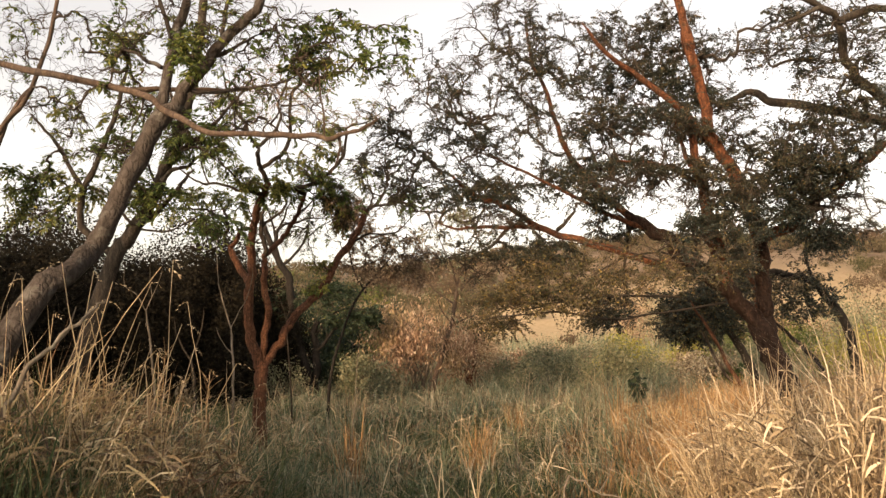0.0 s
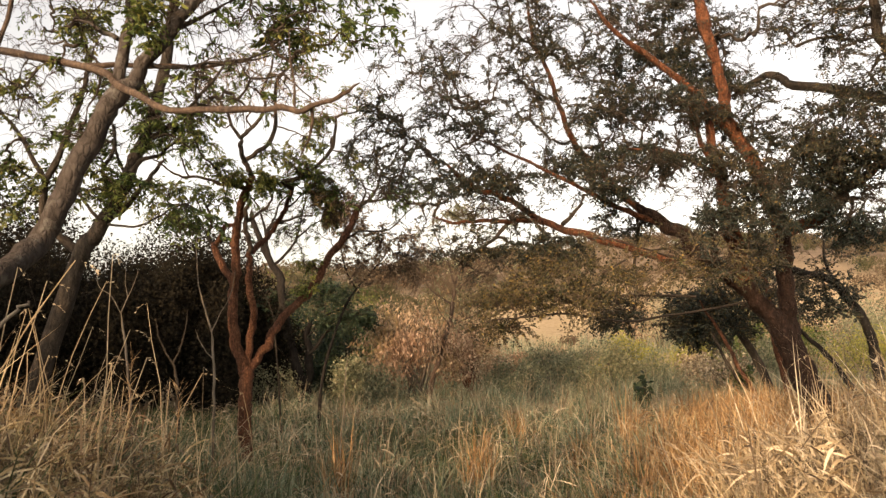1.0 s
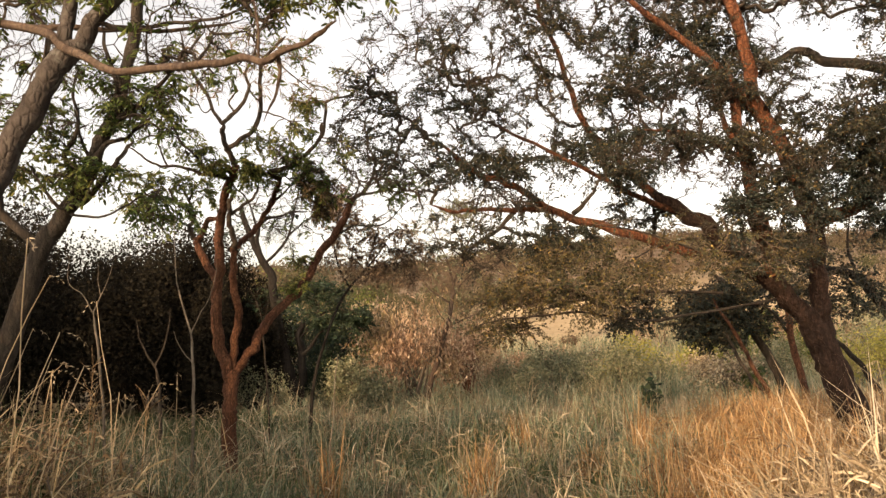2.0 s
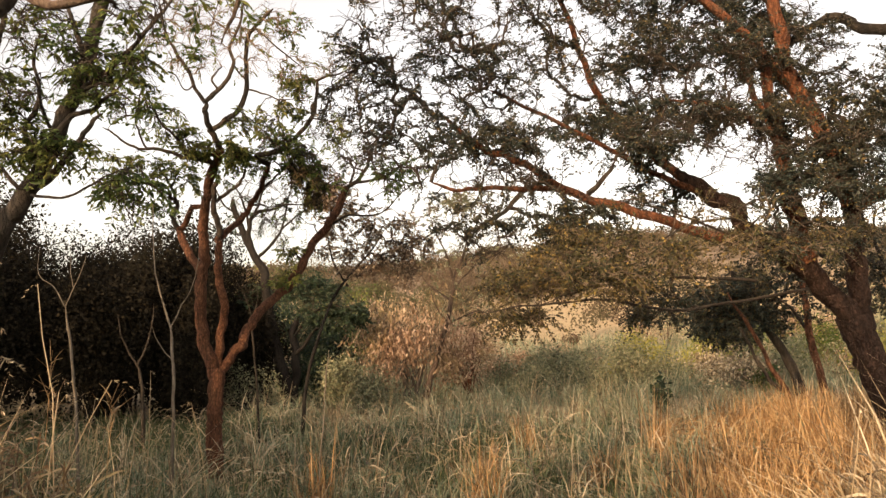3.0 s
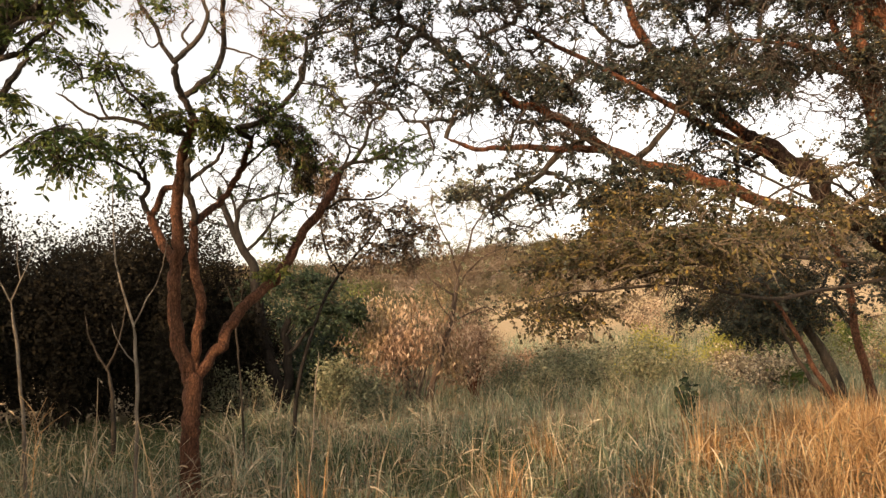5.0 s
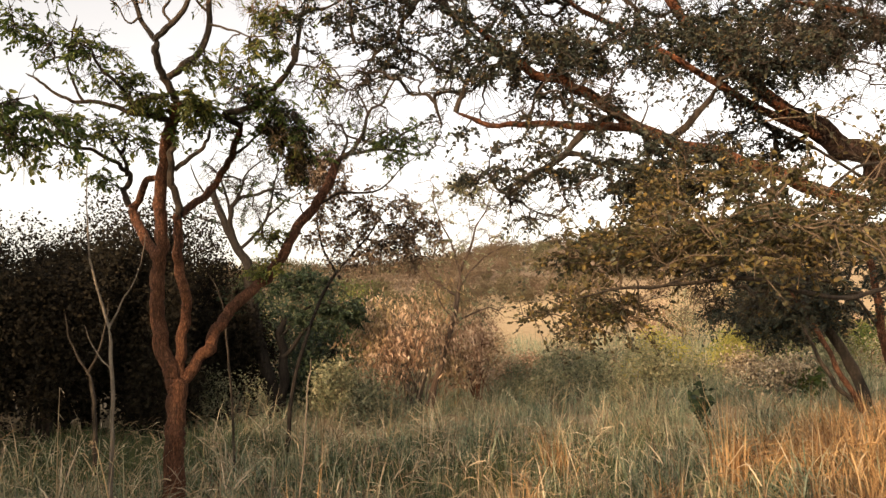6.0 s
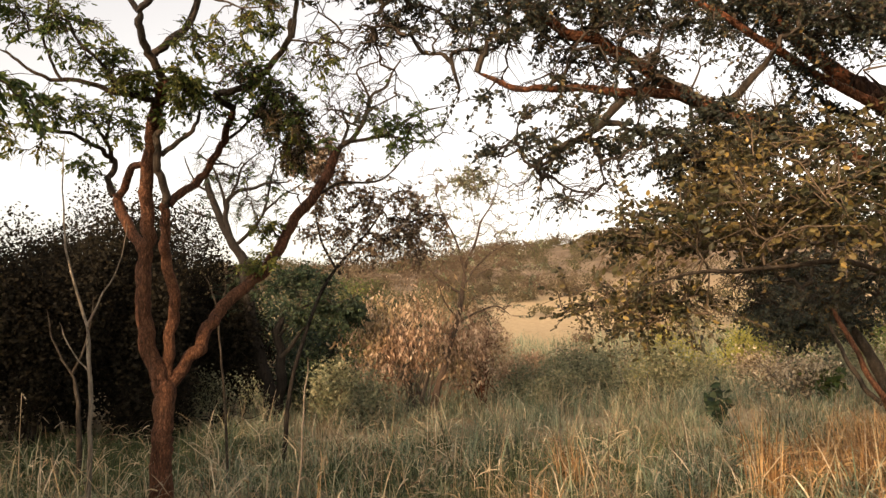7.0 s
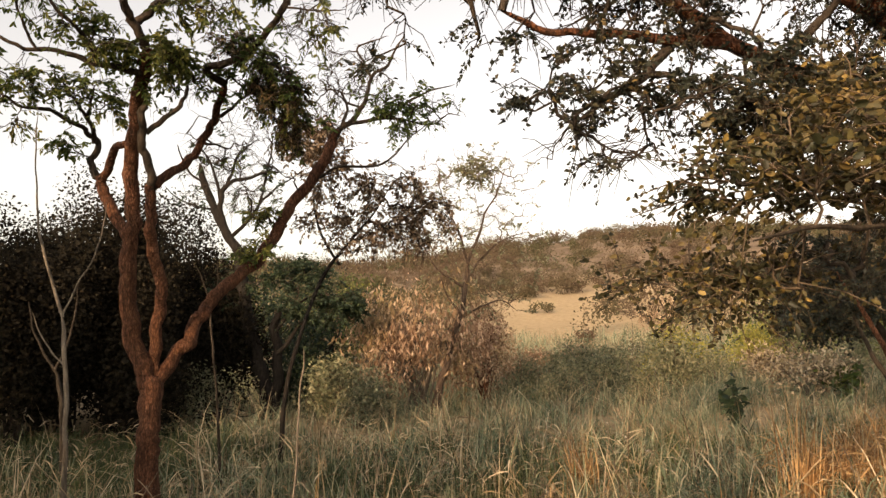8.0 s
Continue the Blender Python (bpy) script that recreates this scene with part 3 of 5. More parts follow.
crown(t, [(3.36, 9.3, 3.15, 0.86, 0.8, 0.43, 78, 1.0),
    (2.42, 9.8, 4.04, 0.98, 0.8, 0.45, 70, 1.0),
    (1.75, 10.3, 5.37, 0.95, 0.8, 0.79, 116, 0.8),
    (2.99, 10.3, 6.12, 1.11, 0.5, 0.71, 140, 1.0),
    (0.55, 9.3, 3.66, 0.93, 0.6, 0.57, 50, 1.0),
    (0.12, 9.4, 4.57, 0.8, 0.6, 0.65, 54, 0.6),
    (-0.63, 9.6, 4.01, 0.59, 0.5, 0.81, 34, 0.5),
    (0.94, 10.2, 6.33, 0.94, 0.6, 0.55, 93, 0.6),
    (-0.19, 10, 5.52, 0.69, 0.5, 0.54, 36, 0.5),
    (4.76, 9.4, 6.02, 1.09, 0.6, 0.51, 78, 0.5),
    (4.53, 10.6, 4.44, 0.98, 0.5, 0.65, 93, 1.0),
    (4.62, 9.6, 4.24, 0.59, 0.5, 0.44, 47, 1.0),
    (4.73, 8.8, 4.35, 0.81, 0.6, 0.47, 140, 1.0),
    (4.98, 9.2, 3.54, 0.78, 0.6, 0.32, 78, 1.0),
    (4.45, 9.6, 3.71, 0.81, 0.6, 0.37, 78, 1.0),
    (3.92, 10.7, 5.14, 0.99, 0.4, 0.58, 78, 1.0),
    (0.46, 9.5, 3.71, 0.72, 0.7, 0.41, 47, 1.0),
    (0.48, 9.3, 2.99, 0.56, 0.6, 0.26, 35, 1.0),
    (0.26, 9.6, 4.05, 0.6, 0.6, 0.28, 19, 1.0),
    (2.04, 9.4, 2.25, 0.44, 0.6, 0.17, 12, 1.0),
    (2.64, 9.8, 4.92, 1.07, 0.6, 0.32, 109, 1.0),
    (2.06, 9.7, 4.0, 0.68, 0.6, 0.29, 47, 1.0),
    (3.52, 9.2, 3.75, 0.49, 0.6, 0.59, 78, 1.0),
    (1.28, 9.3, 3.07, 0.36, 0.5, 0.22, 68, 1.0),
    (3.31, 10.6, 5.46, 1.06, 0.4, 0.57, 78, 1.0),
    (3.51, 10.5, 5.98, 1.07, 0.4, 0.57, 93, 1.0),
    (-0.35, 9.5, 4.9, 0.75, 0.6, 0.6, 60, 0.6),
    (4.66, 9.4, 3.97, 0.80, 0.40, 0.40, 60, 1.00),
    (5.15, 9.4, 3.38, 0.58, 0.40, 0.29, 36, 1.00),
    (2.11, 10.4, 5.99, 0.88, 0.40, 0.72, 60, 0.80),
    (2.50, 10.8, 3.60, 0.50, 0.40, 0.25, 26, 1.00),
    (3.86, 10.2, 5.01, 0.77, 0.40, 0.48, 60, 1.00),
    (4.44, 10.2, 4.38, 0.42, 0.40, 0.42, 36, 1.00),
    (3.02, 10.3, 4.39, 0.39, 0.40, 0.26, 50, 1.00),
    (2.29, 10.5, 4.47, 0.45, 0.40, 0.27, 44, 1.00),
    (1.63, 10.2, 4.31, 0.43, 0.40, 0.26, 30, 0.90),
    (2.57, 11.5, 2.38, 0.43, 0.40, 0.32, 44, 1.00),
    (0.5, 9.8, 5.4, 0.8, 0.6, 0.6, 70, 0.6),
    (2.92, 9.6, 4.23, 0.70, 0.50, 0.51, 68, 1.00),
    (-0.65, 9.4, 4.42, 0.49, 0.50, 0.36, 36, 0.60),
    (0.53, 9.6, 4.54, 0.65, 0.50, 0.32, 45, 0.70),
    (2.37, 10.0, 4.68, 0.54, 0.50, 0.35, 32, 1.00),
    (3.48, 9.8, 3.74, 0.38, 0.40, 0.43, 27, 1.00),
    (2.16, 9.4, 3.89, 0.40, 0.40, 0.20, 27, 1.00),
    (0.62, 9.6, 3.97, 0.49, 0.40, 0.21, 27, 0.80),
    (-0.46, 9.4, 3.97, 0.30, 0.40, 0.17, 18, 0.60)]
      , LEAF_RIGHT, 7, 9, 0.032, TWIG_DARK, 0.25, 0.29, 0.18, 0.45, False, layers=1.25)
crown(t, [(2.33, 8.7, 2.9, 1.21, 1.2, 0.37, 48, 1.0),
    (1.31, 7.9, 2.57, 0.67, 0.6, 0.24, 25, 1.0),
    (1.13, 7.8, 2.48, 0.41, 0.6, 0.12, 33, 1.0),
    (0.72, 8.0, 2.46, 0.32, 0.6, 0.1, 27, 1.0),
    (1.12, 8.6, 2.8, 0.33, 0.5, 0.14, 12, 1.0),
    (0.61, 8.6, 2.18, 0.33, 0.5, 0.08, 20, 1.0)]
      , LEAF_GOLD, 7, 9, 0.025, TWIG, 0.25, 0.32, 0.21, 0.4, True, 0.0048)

t = tree("forked_tree", (-3.42, 14.1), BARK_BROWN, "forked tree with furrowed reddish-brown bark and sparse green leaves")
limb(t, 'trunk', [(-3.46, 14.05, 0.47), (-3.46, 14.06, 0.77), (-3.45, 14.07, 1.07), (-3.45, 14.09, 1.30), (-3.45, 14.10, 1.45)], 0.118, 0.112)
limb(t, 'limb', [(-3.47, 14.10, 1.24), (-3.55, 14.07, 1.51), (-3.65, 14.05, 1.78), (-3.70, 14.03, 2.13), (-3.70, 14.00, 2.54), (-3.70, 13.97, 2.88), (-3.66, 13.93, 3.15), (-3.64, 13.90, 3.50), (-3.61, 13.75, 3.82), (-3.52, 13.60, 4.13), (-3.37, 13.35, 4.37), (-3.24, 13.10, 4.53), (-3.12, 12.90, 4.67)], 0.105, 0.06)
limb(t, 'limb', [(-3.72, 14.05, 2.92), (-3.93, 14.15, 3.19), (-4.09, 14.20, 3.47), (-4.21, 14.26, 3.68)], 0.07, 0.058)
limb(t, 'limb', [(-4.20, 14.26, 3.65), (-4.27, 14.30, 3.84), (-4.23, 14.35, 4.06), (-4.26, 14.20, 4.14), (-4.31, 13.95, 4.22), (-4.46, 13.70, 4.29), (-4.64, 13.50, 4.28), (-4.73, 13.30, 4.34)], 0.042, 0.014)
limb(t, 'limb', [(-4.15, 14.25, 3.62), (-3.99, 14.12, 3.78), (-3.87, 14.00, 3.93), (-3.64, 13.80, 3.98)], 0.05, 0.04)
limb(t, 'limb', [(-4.25, 14.30, 4.07), (-4.22, 14.10, 4.26), (-4.21, 13.85, 4.36), (-4.22, 13.60, 4.44), (-4.21, 13.40, 4.52)], 0.03, 0.01)
limb(t, 'limb', [(-4.19, 14.00, 4.31), (-4.07, 13.80, 4.44), (-3.95, 13.60, 4.52)], 0.02, 0.01)
limb(t, 'limb', [(-3.12, 12.90, 4.66), (-3.15, 12.75, 4.78), (-3.19, 12.60, 4.89), (-3.19, 12.45, 5.03), (-3.15, 12.35, 5.17)], 0.045, 0.036)
limb(t, 'limb', [(-3.17, 12.35, 5.16), (-3.28, 12.30, 5.34), (-3.38, 12.25, 5.58), (-3.50, 12.20, 5.75), (-3.61, 12.15, 5.94), (-3.66, 12.10, 6.15), (-3.75, 12.10, 6.51)], 0.03, 0.014)
limb(t, 'limb', [(-3.17, 12.35, 5.18), (-3.03, 12.32, 5.29), (-2.86, 12.30, 5.47), (-2.77, 12.27, 5.67), (-2.81, 12.23, 5.88), (-2.70, 12.20, 6.12), (-2.63, 12.20, 6.51)], 0.034, 0.016)
limb(t, 'limb', [(-2.99, 12.30, 5.31), (-3.07, 12.30, 5.46), (-3.00, 12.30, 5.59), (-2.94, 12.30, 5.66)], 0.018, 0.01)
limb(t, 'limb', [(-3.22, 12.90, 4.94), (-3.02, 12.80, 5.04), (-2.80, 12.70, 5.18), (-2.67, 12.60, 5.51), (-2.68, 12.53, 5.91), (-2.63, 12.47, 6.14), (-2.48, 12.40, 6.30), (-2.27, 12.40, 6.52)], 0.042, 0.022)
limb(t, 'limb', [(-2.68, 12.60, 5.56), (-2.76, 12.50, 5.64), (-2.81, 12.40, 5.73)], 0.016, 0.01)
limb(t, 'limb', [(-2.53, 12.40, 6.24), (-2.30, 12.40, 6.05), (-2.03, 12.40, 5.81), (-1.84, 12.40, 5.66)], 0.014, 0.006)
limb(t, 'limb', [(-3.29, 12.25, 5.38), (-3.41, 12.22, 5.30), (-3.53, 12.20, 5.50), (-3.64, 12.20, 5.56)], 0.012, 0.006)
limb(t, 'limb', [(-3.25, 13.10, 4.49), (-3.49, 13.00, 4.51), (-3.70, 12.90, 4.55), (-3.92, 12.85, 4.62), (-4.17, 12.80, 4.63), (-4.30, 12.70, 4.63), (-4.49, 12.60, 4.77), (-4.68, 12.60, 4.89)], 0.034, 0.012)
limb(t, 'limb', [(-3.61, 12.95, 4.54), (-3.64, 12.82, 4.67), (-3.72, 12.70, 4.80), (-3.85, 12.60, 4.92), (-3.93, 12.50, 5.13), (-4.05, 12.50, 5.36)], 0.026, 0.012)
limb(t, 'limb', [(-4.12, 12.80, 4.61), (-4.19, 12.70, 4.79), (-4.21, 12.60, 4.97), (-4.14, 12.50, 5.27), (-4.04, 12.40, 5.47)], 0.016, 0.008)
limb(t, 'limb', [(-3.44, 14.10, 1.30), (-3.43, 14.10, 1.64), (-3.37, 14.02, 1.99), (-3.31, 13.95, 2.26), (-3.31, 13.82, 2.56), (-3.33, 13.70, 2.84), (-3.33, 13.62, 3.08), (-3.31, 13.55, 3.31), (-3.26, 13.50, 3.46)], 0.068, 0.052)
limb(t, 'limb', [(-3.28, 13.52, 3.38), (-3.29, 13.46, 3.59), (-3.33, 13.40, 3.79), (-3.34, 13.35, 3.95), (-3.31, 13.30, 4.11), (-3.29, 13.30, 4.28)], 0.046, 0.036)
limb(t, 'limb', [(-3.26, 13.50, 3.43), (-3.18, 13.70, 3.58), (-3.09, 13.95, 3.75), (-3.02, 14.10, 3.92), (-2.91, 14.05, 4.11), (-2.79, 14.00, 4.26), (-2.70, 13.90, 4.44), (-2.62, 13.80, 4.62)], 0.05, 0.04)
limb(t, 'limb', [(-3.31, 13.40, 3.96), (-3.17, 13.40, 4.08), (-3.00, 13.35, 4.18), (-2.89, 13.30, 4.30), (-2.86, 13.30, 4.44)], 0.032, 0.018)
limb(t, 'limb', [(-2.62, 13.80, 4.60), (-2.75, 13.50, 4.67), (-2.45, 13.40, 4.70), (-2.19, 13.30, 4.84), (-2.00, 13.15, 4.96), (-1.84, 13.00, 5.10), (-1.80, 13.00, 5.36)], 0.042, 0.03)
limb(t, 'limb', [(-1.79, 13.00, 5.14), (-1.74, 12.97, 5.53), (-1.73, 12.93, 5.67), (-1.58, 12.90, 5.71), (-1.37, 12.85, 5.75), (-1.05, 12.80, 5.96)], 0.028, 0.01)
limb(t, 'limb', [(-2.79, 14.00, 4.26), (-2.66, 14.10, 4.38), (-2.51, 14.20, 4.58), (-2.29, 14.20, 4.71), (-2.04, 14.20, 4.79)], 0.022, 0.01)
limb(t, 'limb', [(-2.64, 12.55, 5.41), (-2.39, 12.48, 5.32), (-2.13, 12.40, 5.21), (-1.90, 12.40, 5.24)], 0.014, 0.006)
limb(t, 'limb', [(-1.83, 13.00, 5.12), (-1.61, 12.95, 5.07), (-1.39, 12.90, 5.03), (-1.20, 12.90, 5.05)], 0.012, 0.006)
limb(t, 'limb', [(-3.43, 14.10, 1.32), (-3.27, 14.20, 1.59), (-3.14, 14.30, 1.79), (-3.11, 14.40, 1.98), (-3.01, 14.50, 2.17), (-2.92, 14.65, 2.33), (-2.73, 14.90, 2.54), (-2.52, 15.10, 2.80), (-2.36, 15.30, 3.13), (-2.20, 15.50, 3.51), (-1.97, 15.60, 3.87), (-1.79, 15.70, 4.21), (-1.63, 15.80, 4.61)], 0.08, 0.07)
limb(t, 'limb', [(-1.79, 15.70, 4.20), (-1.62, 15.80, 4.62), (-1.53, 15.80, 4.86), (-1.59, 15.80, 5.07), (-1.74, 15.80, 5.16), (-1.84, 15.80, 5.09)], 0.03, 0.008)
limb(t, 'limb', [(-1.64, 15.80, 4.59), (-1.49, 15.78, 4.69), (-1.35, 15.75, 4.85), (-1.24, 15.73, 5.07), (-1.17, 15.72, 5.30), (-0.96, 15.70, 5.47), (-0.86, 15.70, 5.69), (-0.74, 15.70, 5.88)], 0.042, 0.012)
limb(t, 'limb', [(-1.19, 15.75, 5.26), (-1.28, 15.68, 5.48), (-1.37, 15.60, 5.65), (-1.18, 15.60, 5.76), (-0.95, 15.60, 5.83)], 0.02, 0.008)
limb(t, 'limb', [(-1.59, 15.80, 4.66), (-1.26, 15.75, 4.70), (-0.93, 15.70, 4.80), (-0.72, 15.65, 4.92), (-0.41, 15.60, 5.06), (-0.04, 15.60, 5.16)], 0.03, 0.008)
limb(t, 'limb', [(-1.30, 15.80, 4.71), (-0.88, 15.75, 4.73), (-0.44, 15.70, 4.63), (-0.27, 15.65, 4.66), (-0.14, 15.60, 4.75), (0.04, 15.60, 4.72)], 0.018, 0.006)
limb(t, 'limb', [(-1.33, 15.75, 4.88), (-1.53, 15.72, 4.95), (-1.71, 15.70, 5.11)], 0.018, 0.008)
limb(t, 'limb', [(-1.97, 15.60, 3.85), (-1.61, 15.60, 4.03), (-1.23, 15.60, 4.04), (-0.95, 15.55, 4.11), (-0.68, 15.50, 4.38), (-0.39, 15.50, 4.60)], 0.024, 0.007)
crown(t, [
    (-4.19, 12.5, 5.14, 0.43, 0.50, 0.26, 34, 0.30),
    (-3.77, 12.5, 4.99, 0.32, 0.50, 0.26, 20, 0.32),
    (-3.62, 12.7, 4.81, 0.24, 0.40, 0.21, 18, 0.40),
    (-4.47, 12.3, 5.30, 0.28, 0.40, 0.20, 12, 0.35),
    (-3.46, 12.9, 4.63, 0.21, 0.40, 0.16, 24, 0.70),
    (-2.90, 12.9, 4.61, 0.17, 0.40, 0.13, 22, 0.70),
    (-2.75, 12.6, 4.99, 0.16, 0.30, 0.16, 12, 0.40),
    (-4.42, 13.3, 4.49, 0.48, 0.50, 0.15, 26, 0.50),
    (-4.09, 13.5, 4.44, 0.23, 0.40, 0.17, 18, 0.50),
    (-4.73, 13.2, 4.12, 0.30, 0.40, 0.16, 16, 0.35),
    (-3.80, 13.6, 4.37, 0.17, 0.40, 0.19, 16, 0.50),
    (-4.43, 14.0, 3.97, 0.22, 0.30, 0.08, 8, 0.50),
    (-3.32, 13.3, 4.29, 0.18, 0.40, 0.19, 14, 0.35),
    (-2.90, 13.4, 4.54, 0.29, 0.40, 0.18, 20, 0.35),
    (-2.64, 13.9, 4.58, 0.38, 0.40, 0.19, 24, 0.35),
    (-2.18, 13.4, 4.77, 0.29, 0.40, 0.18, 34, 0.22),
    (-2.09, 13.9, 4.57, 0.34, 0.50, 0.31, 56, 0.26),
    (-1.99, 14.3, 4.24, 0.20, 0.40, 0.29, 28, 0.28),
    (-2.04, 12.5, 5.13, 0.23, 0.40, 0.18, 18, 0.35),
    (-2.36, 12.5, 4.95, 0.20, 0.40, 0.17, 20, 0.20),
    (-1.57, 12.9, 4.97, 0.33, 0.40, 0.24, 26, 0.20),
    (-1.45, 15.6, 5.32, 0.61, 0.50, 0.49, 80, 0.04),
    (-0.87, 15.6, 4.85, 0.33, 0.40, 0.13, 20, 0.50),
    (-0.79, 15.6, 4.62, 0.33, 0.40, 0.11, 12, 0.40),
    (-1.71, 15.7, 4.76, 0.41, 0.40, 0.37, 40, 0.05),
    (-2.52, 15.3, 3.33, 0.21, 0.20, 0.13, 14, 0.60),
    (-2.59, 15.0, 2.87, 0.23, 0.20, 0.14, 18, 0.60),
    (-2.85, 15.0, 4.20, 0.69, 0.60, 0.58, 40, 0.03),
    (-0.45, 15.5, 4.78, 0.48, 0.40, 0.28, 30, 0.20)]
      , LEAF_GREEN, 5, 6, 0.066, TWIG_DARK, 0.55, 0.2, 0.19, 0.7)
crown(t, [
    (-3.51, 12.2, 5.90, 0.50, 0.40, 0.43, 46, 0.06),
    (-2.65, 12.3, 5.93, 0.51, 0.40, 0.44, 50, 0.08),
    (-1.97, 12.7, 5.61, 0.46, 0.40, 0.38, 40, 0.12),
    (-3.15, 12.2, 6.36, 0.65, 0.40, 0.36, 50, 0.15),
    (-2.25, 12.5, 6.33, 0.45, 0.40, 0.30, 30, 0.30),
    (-1.99, 12.8, 5.56, 0.20, 0.30, 0.11, 10, 0.80),
    (-3.28, 12.2, 5.78, 0.14, 0.30, 0.07, 6, 0.80),
    (-1.37, 12.8, 5.88, 0.46, 0.40, 0.31, 30, 0.20)]
      , LEAF_GREEN, 5, 6, 0.055, TWIG_WARM, 0.5, 0.2, 0.17, 0.7)
crown(t, [
    (-2.09, 13.9, 4.54, 0.33, 0.40, 0.33, 70, 0.55),
    (-1.97, 14.2, 4.21, 0.18, 0.30, 0.27, 36, 0.60),
    (-2.38, 13.4, 4.88, 0.32, 0.30, 0.15, 30, 0.40)]
      , LEAF_GOLD, 6, 6, 0.045, TWIG_WARM, 0.8, 0.22, 0.16, 0.5)

t = tree("small_back_tree", (-4.2, 22.6), BARK_SHADE, "two-stemmed shaded tree with bare crooked upper branches")
limb(t, 'trunk', [(-3.94, 22.60, -0.35), (-4.10, 22.58, 0.33), (-4.32, 22.56, 1.13), (-4.53, 22.53, 1.99), (-4.65, 22.51, 2.80), (-4.76, 22.49, 3.51), (-5.06, 22.47, 4.01), (-5.28, 22.44, 4.48), (-5.52, 22.42, 5.06), (-5.60, 22.40, 5.46)], 0.169, 0.070)
limb(t, 'limb', [(-3.97, 22.60, -0.26), (-3.88, 22.60, 0.46), (-3.88, 22.60, 1.25), (-3.94, 22.60, 1.79), (-3.86, 22.60, 2.24)], 0.135, 0.084)
limb(t, 'limb', [(-3.86, 22.50, 1.23), (-3.58, 22.43, 1.52), (-3.35, 22.37, 1.84), (-3.06, 22.30, 2.02)], 0.054, 0.028)
limb(t, 'limb', [(-3.88, 22.50, 1.72), (-3.55, 22.40, 2.18), (-3.17, 22.30, 2.44), (-2.73, 22.20, 2.54)], 0.041, 0.017)
limb(t, 'limb', [(-5.07, 22.50, 4.00), (-5.15, 22.42, 4.59), (-5.02, 22.35, 4.99), (-4.63, 22.27, 5.13), (-4.07, 22.20, 5.24), (-3.68, 22.20, 5.27)], 0.074, 0.017)
limb(t, 'limb', [(-5.17, 22.50, 4.63), (-5.26, 22.43, 5.16), (-5.49, 22.37, 5.70), (-5.83, 22.30, 6.03)], 0.041, 0.014)
limb(t, 'limb', [(-5.04, 22.40, 4.95), (-4.85, 22.33, 5.42), (-4.67, 22.27, 5.74), (-4.22, 22.20, 6.04)], 0.038, 0.011)
limb(t, 'limb', [(-4.96, 22.50, 3.81), (-4.52, 22.45, 4.23), (-4.25, 22.40, 4.61), (-4.13, 22.35, 5.07), (-3.99, 22.30, 5.68), (-3.95, 22.30, 6.20)], 0.049, 0.011)
limb(t, 'limb', [(-5.52, 22.40, 5.09), (-5.84, 22.40, 5.30), (-6.07, 22.40, 5.71), (-6.15, 22.40, 5.96)], 0.032, 0.011)
limb(t, 'limb', [(-5.29, 22.50, 4.46), (-5.75, 22.50, 4.56), (-6.16, 22.50, 4.74), (-6.44, 22.50, 5.02)], 0.027, 0.011)
limb(t, 'limb', [(-4.25, 22.40, 4.61), (-3.85, 22.40, 4.98), (-3.58, 22.40, 5.15), (-3.24, 22.40, 5.39)], 0.030, 0.011)
crown(t, [
    (-4.90, 22.3, 5.27, 1.27, 0.80, 1.00, 110, 0.02),
    (-4.25, 22.4, 4.61, 0.80, 0.60, 0.60, 40, 0.03),
    (-2.86, 22.2, 2.28, 0.73, 0.60, 0.48, 34, 1.00),
    (-3.41, 22.3, 2.98, 0.67, 0.60, 0.32, 22, 1.00),
    (-4.67, 22.6, 2.73, 0.81, 0.60, 0.54, 20, 0.60),
    (-2.20, 22.2, 2.24, 0.40, 0.40, 0.34, 10, 1.00)]
      , LEAF_DEEP, 6, 7, 0.085, TWIG_DARK, 0.5, 0.24, 0.32, 0.6)

t = tree("leaning_tree", (-3.5, 6.3), BARK_GREY, "leaning grey-barked tree with forked trunk and mostly bare branches")
limb(t, 'trunk', [(-3.41, 6.00, 2.33), (-3.27, 6.30, 2.65), (-3.22, 6.70, 2.91), (-3.10, 6.74, 3.16), (-2.98, 6.78, 3.50), (-2.84, 6.82, 3.87), (-2.71, 6.86, 4.15), (-2.63, 6.90, 4.31)], 0.1, 0.085)
limb(t, 'limb', [(-2.72, 6.90, 4.16), (-2.69, 6.90, 4.35), (-2.66, 6.90, 4.59), (-2.60, 6.90, 4.94), (-2.54, 6.90, 5.20), (-2.48, 6.90, 5.48), (-2.40, 6.90, 5.77)], 0.056, 0.038)
limb(t, 'limb', [(-2.66, 6.90, 4.27), (-2.54, 6.90, 4.42), (-2.40, 6.90, 4.59), (-2.18, 6.90, 4.89), (-1.96, 6.90, 5.13), (-1.77, 6.90, 5.37), (-1.57, 6.90, 5.71)], 0.068, 0.038)
limb(t, 'limb', [(-2.63, 6.90, 4.77), (-2.65, 6.90, 5.02), (-2.72, 6.90, 5.24), (-2.79, 6.90, 5.45), (-2.89, 6.90, 5.71)], 0.026, 0.015)
limb(t, 'limb', [(-2.47, 6.90, 4.47), (-2.32, 7.00, 4.47), (-2.04, 7.10, 4.54), (-1.72, 7.15, 4.60), (-1.45, 7.20, 4.72)], 0.022, 0.009)
limb(t, 'limb', [(-2.25, 6.90, 4.78), (-2.13, 7.00, 4.88), (-2.00, 7.10, 5.01), (-1.83, 7.10, 5.10)], 0.024, 0.01)
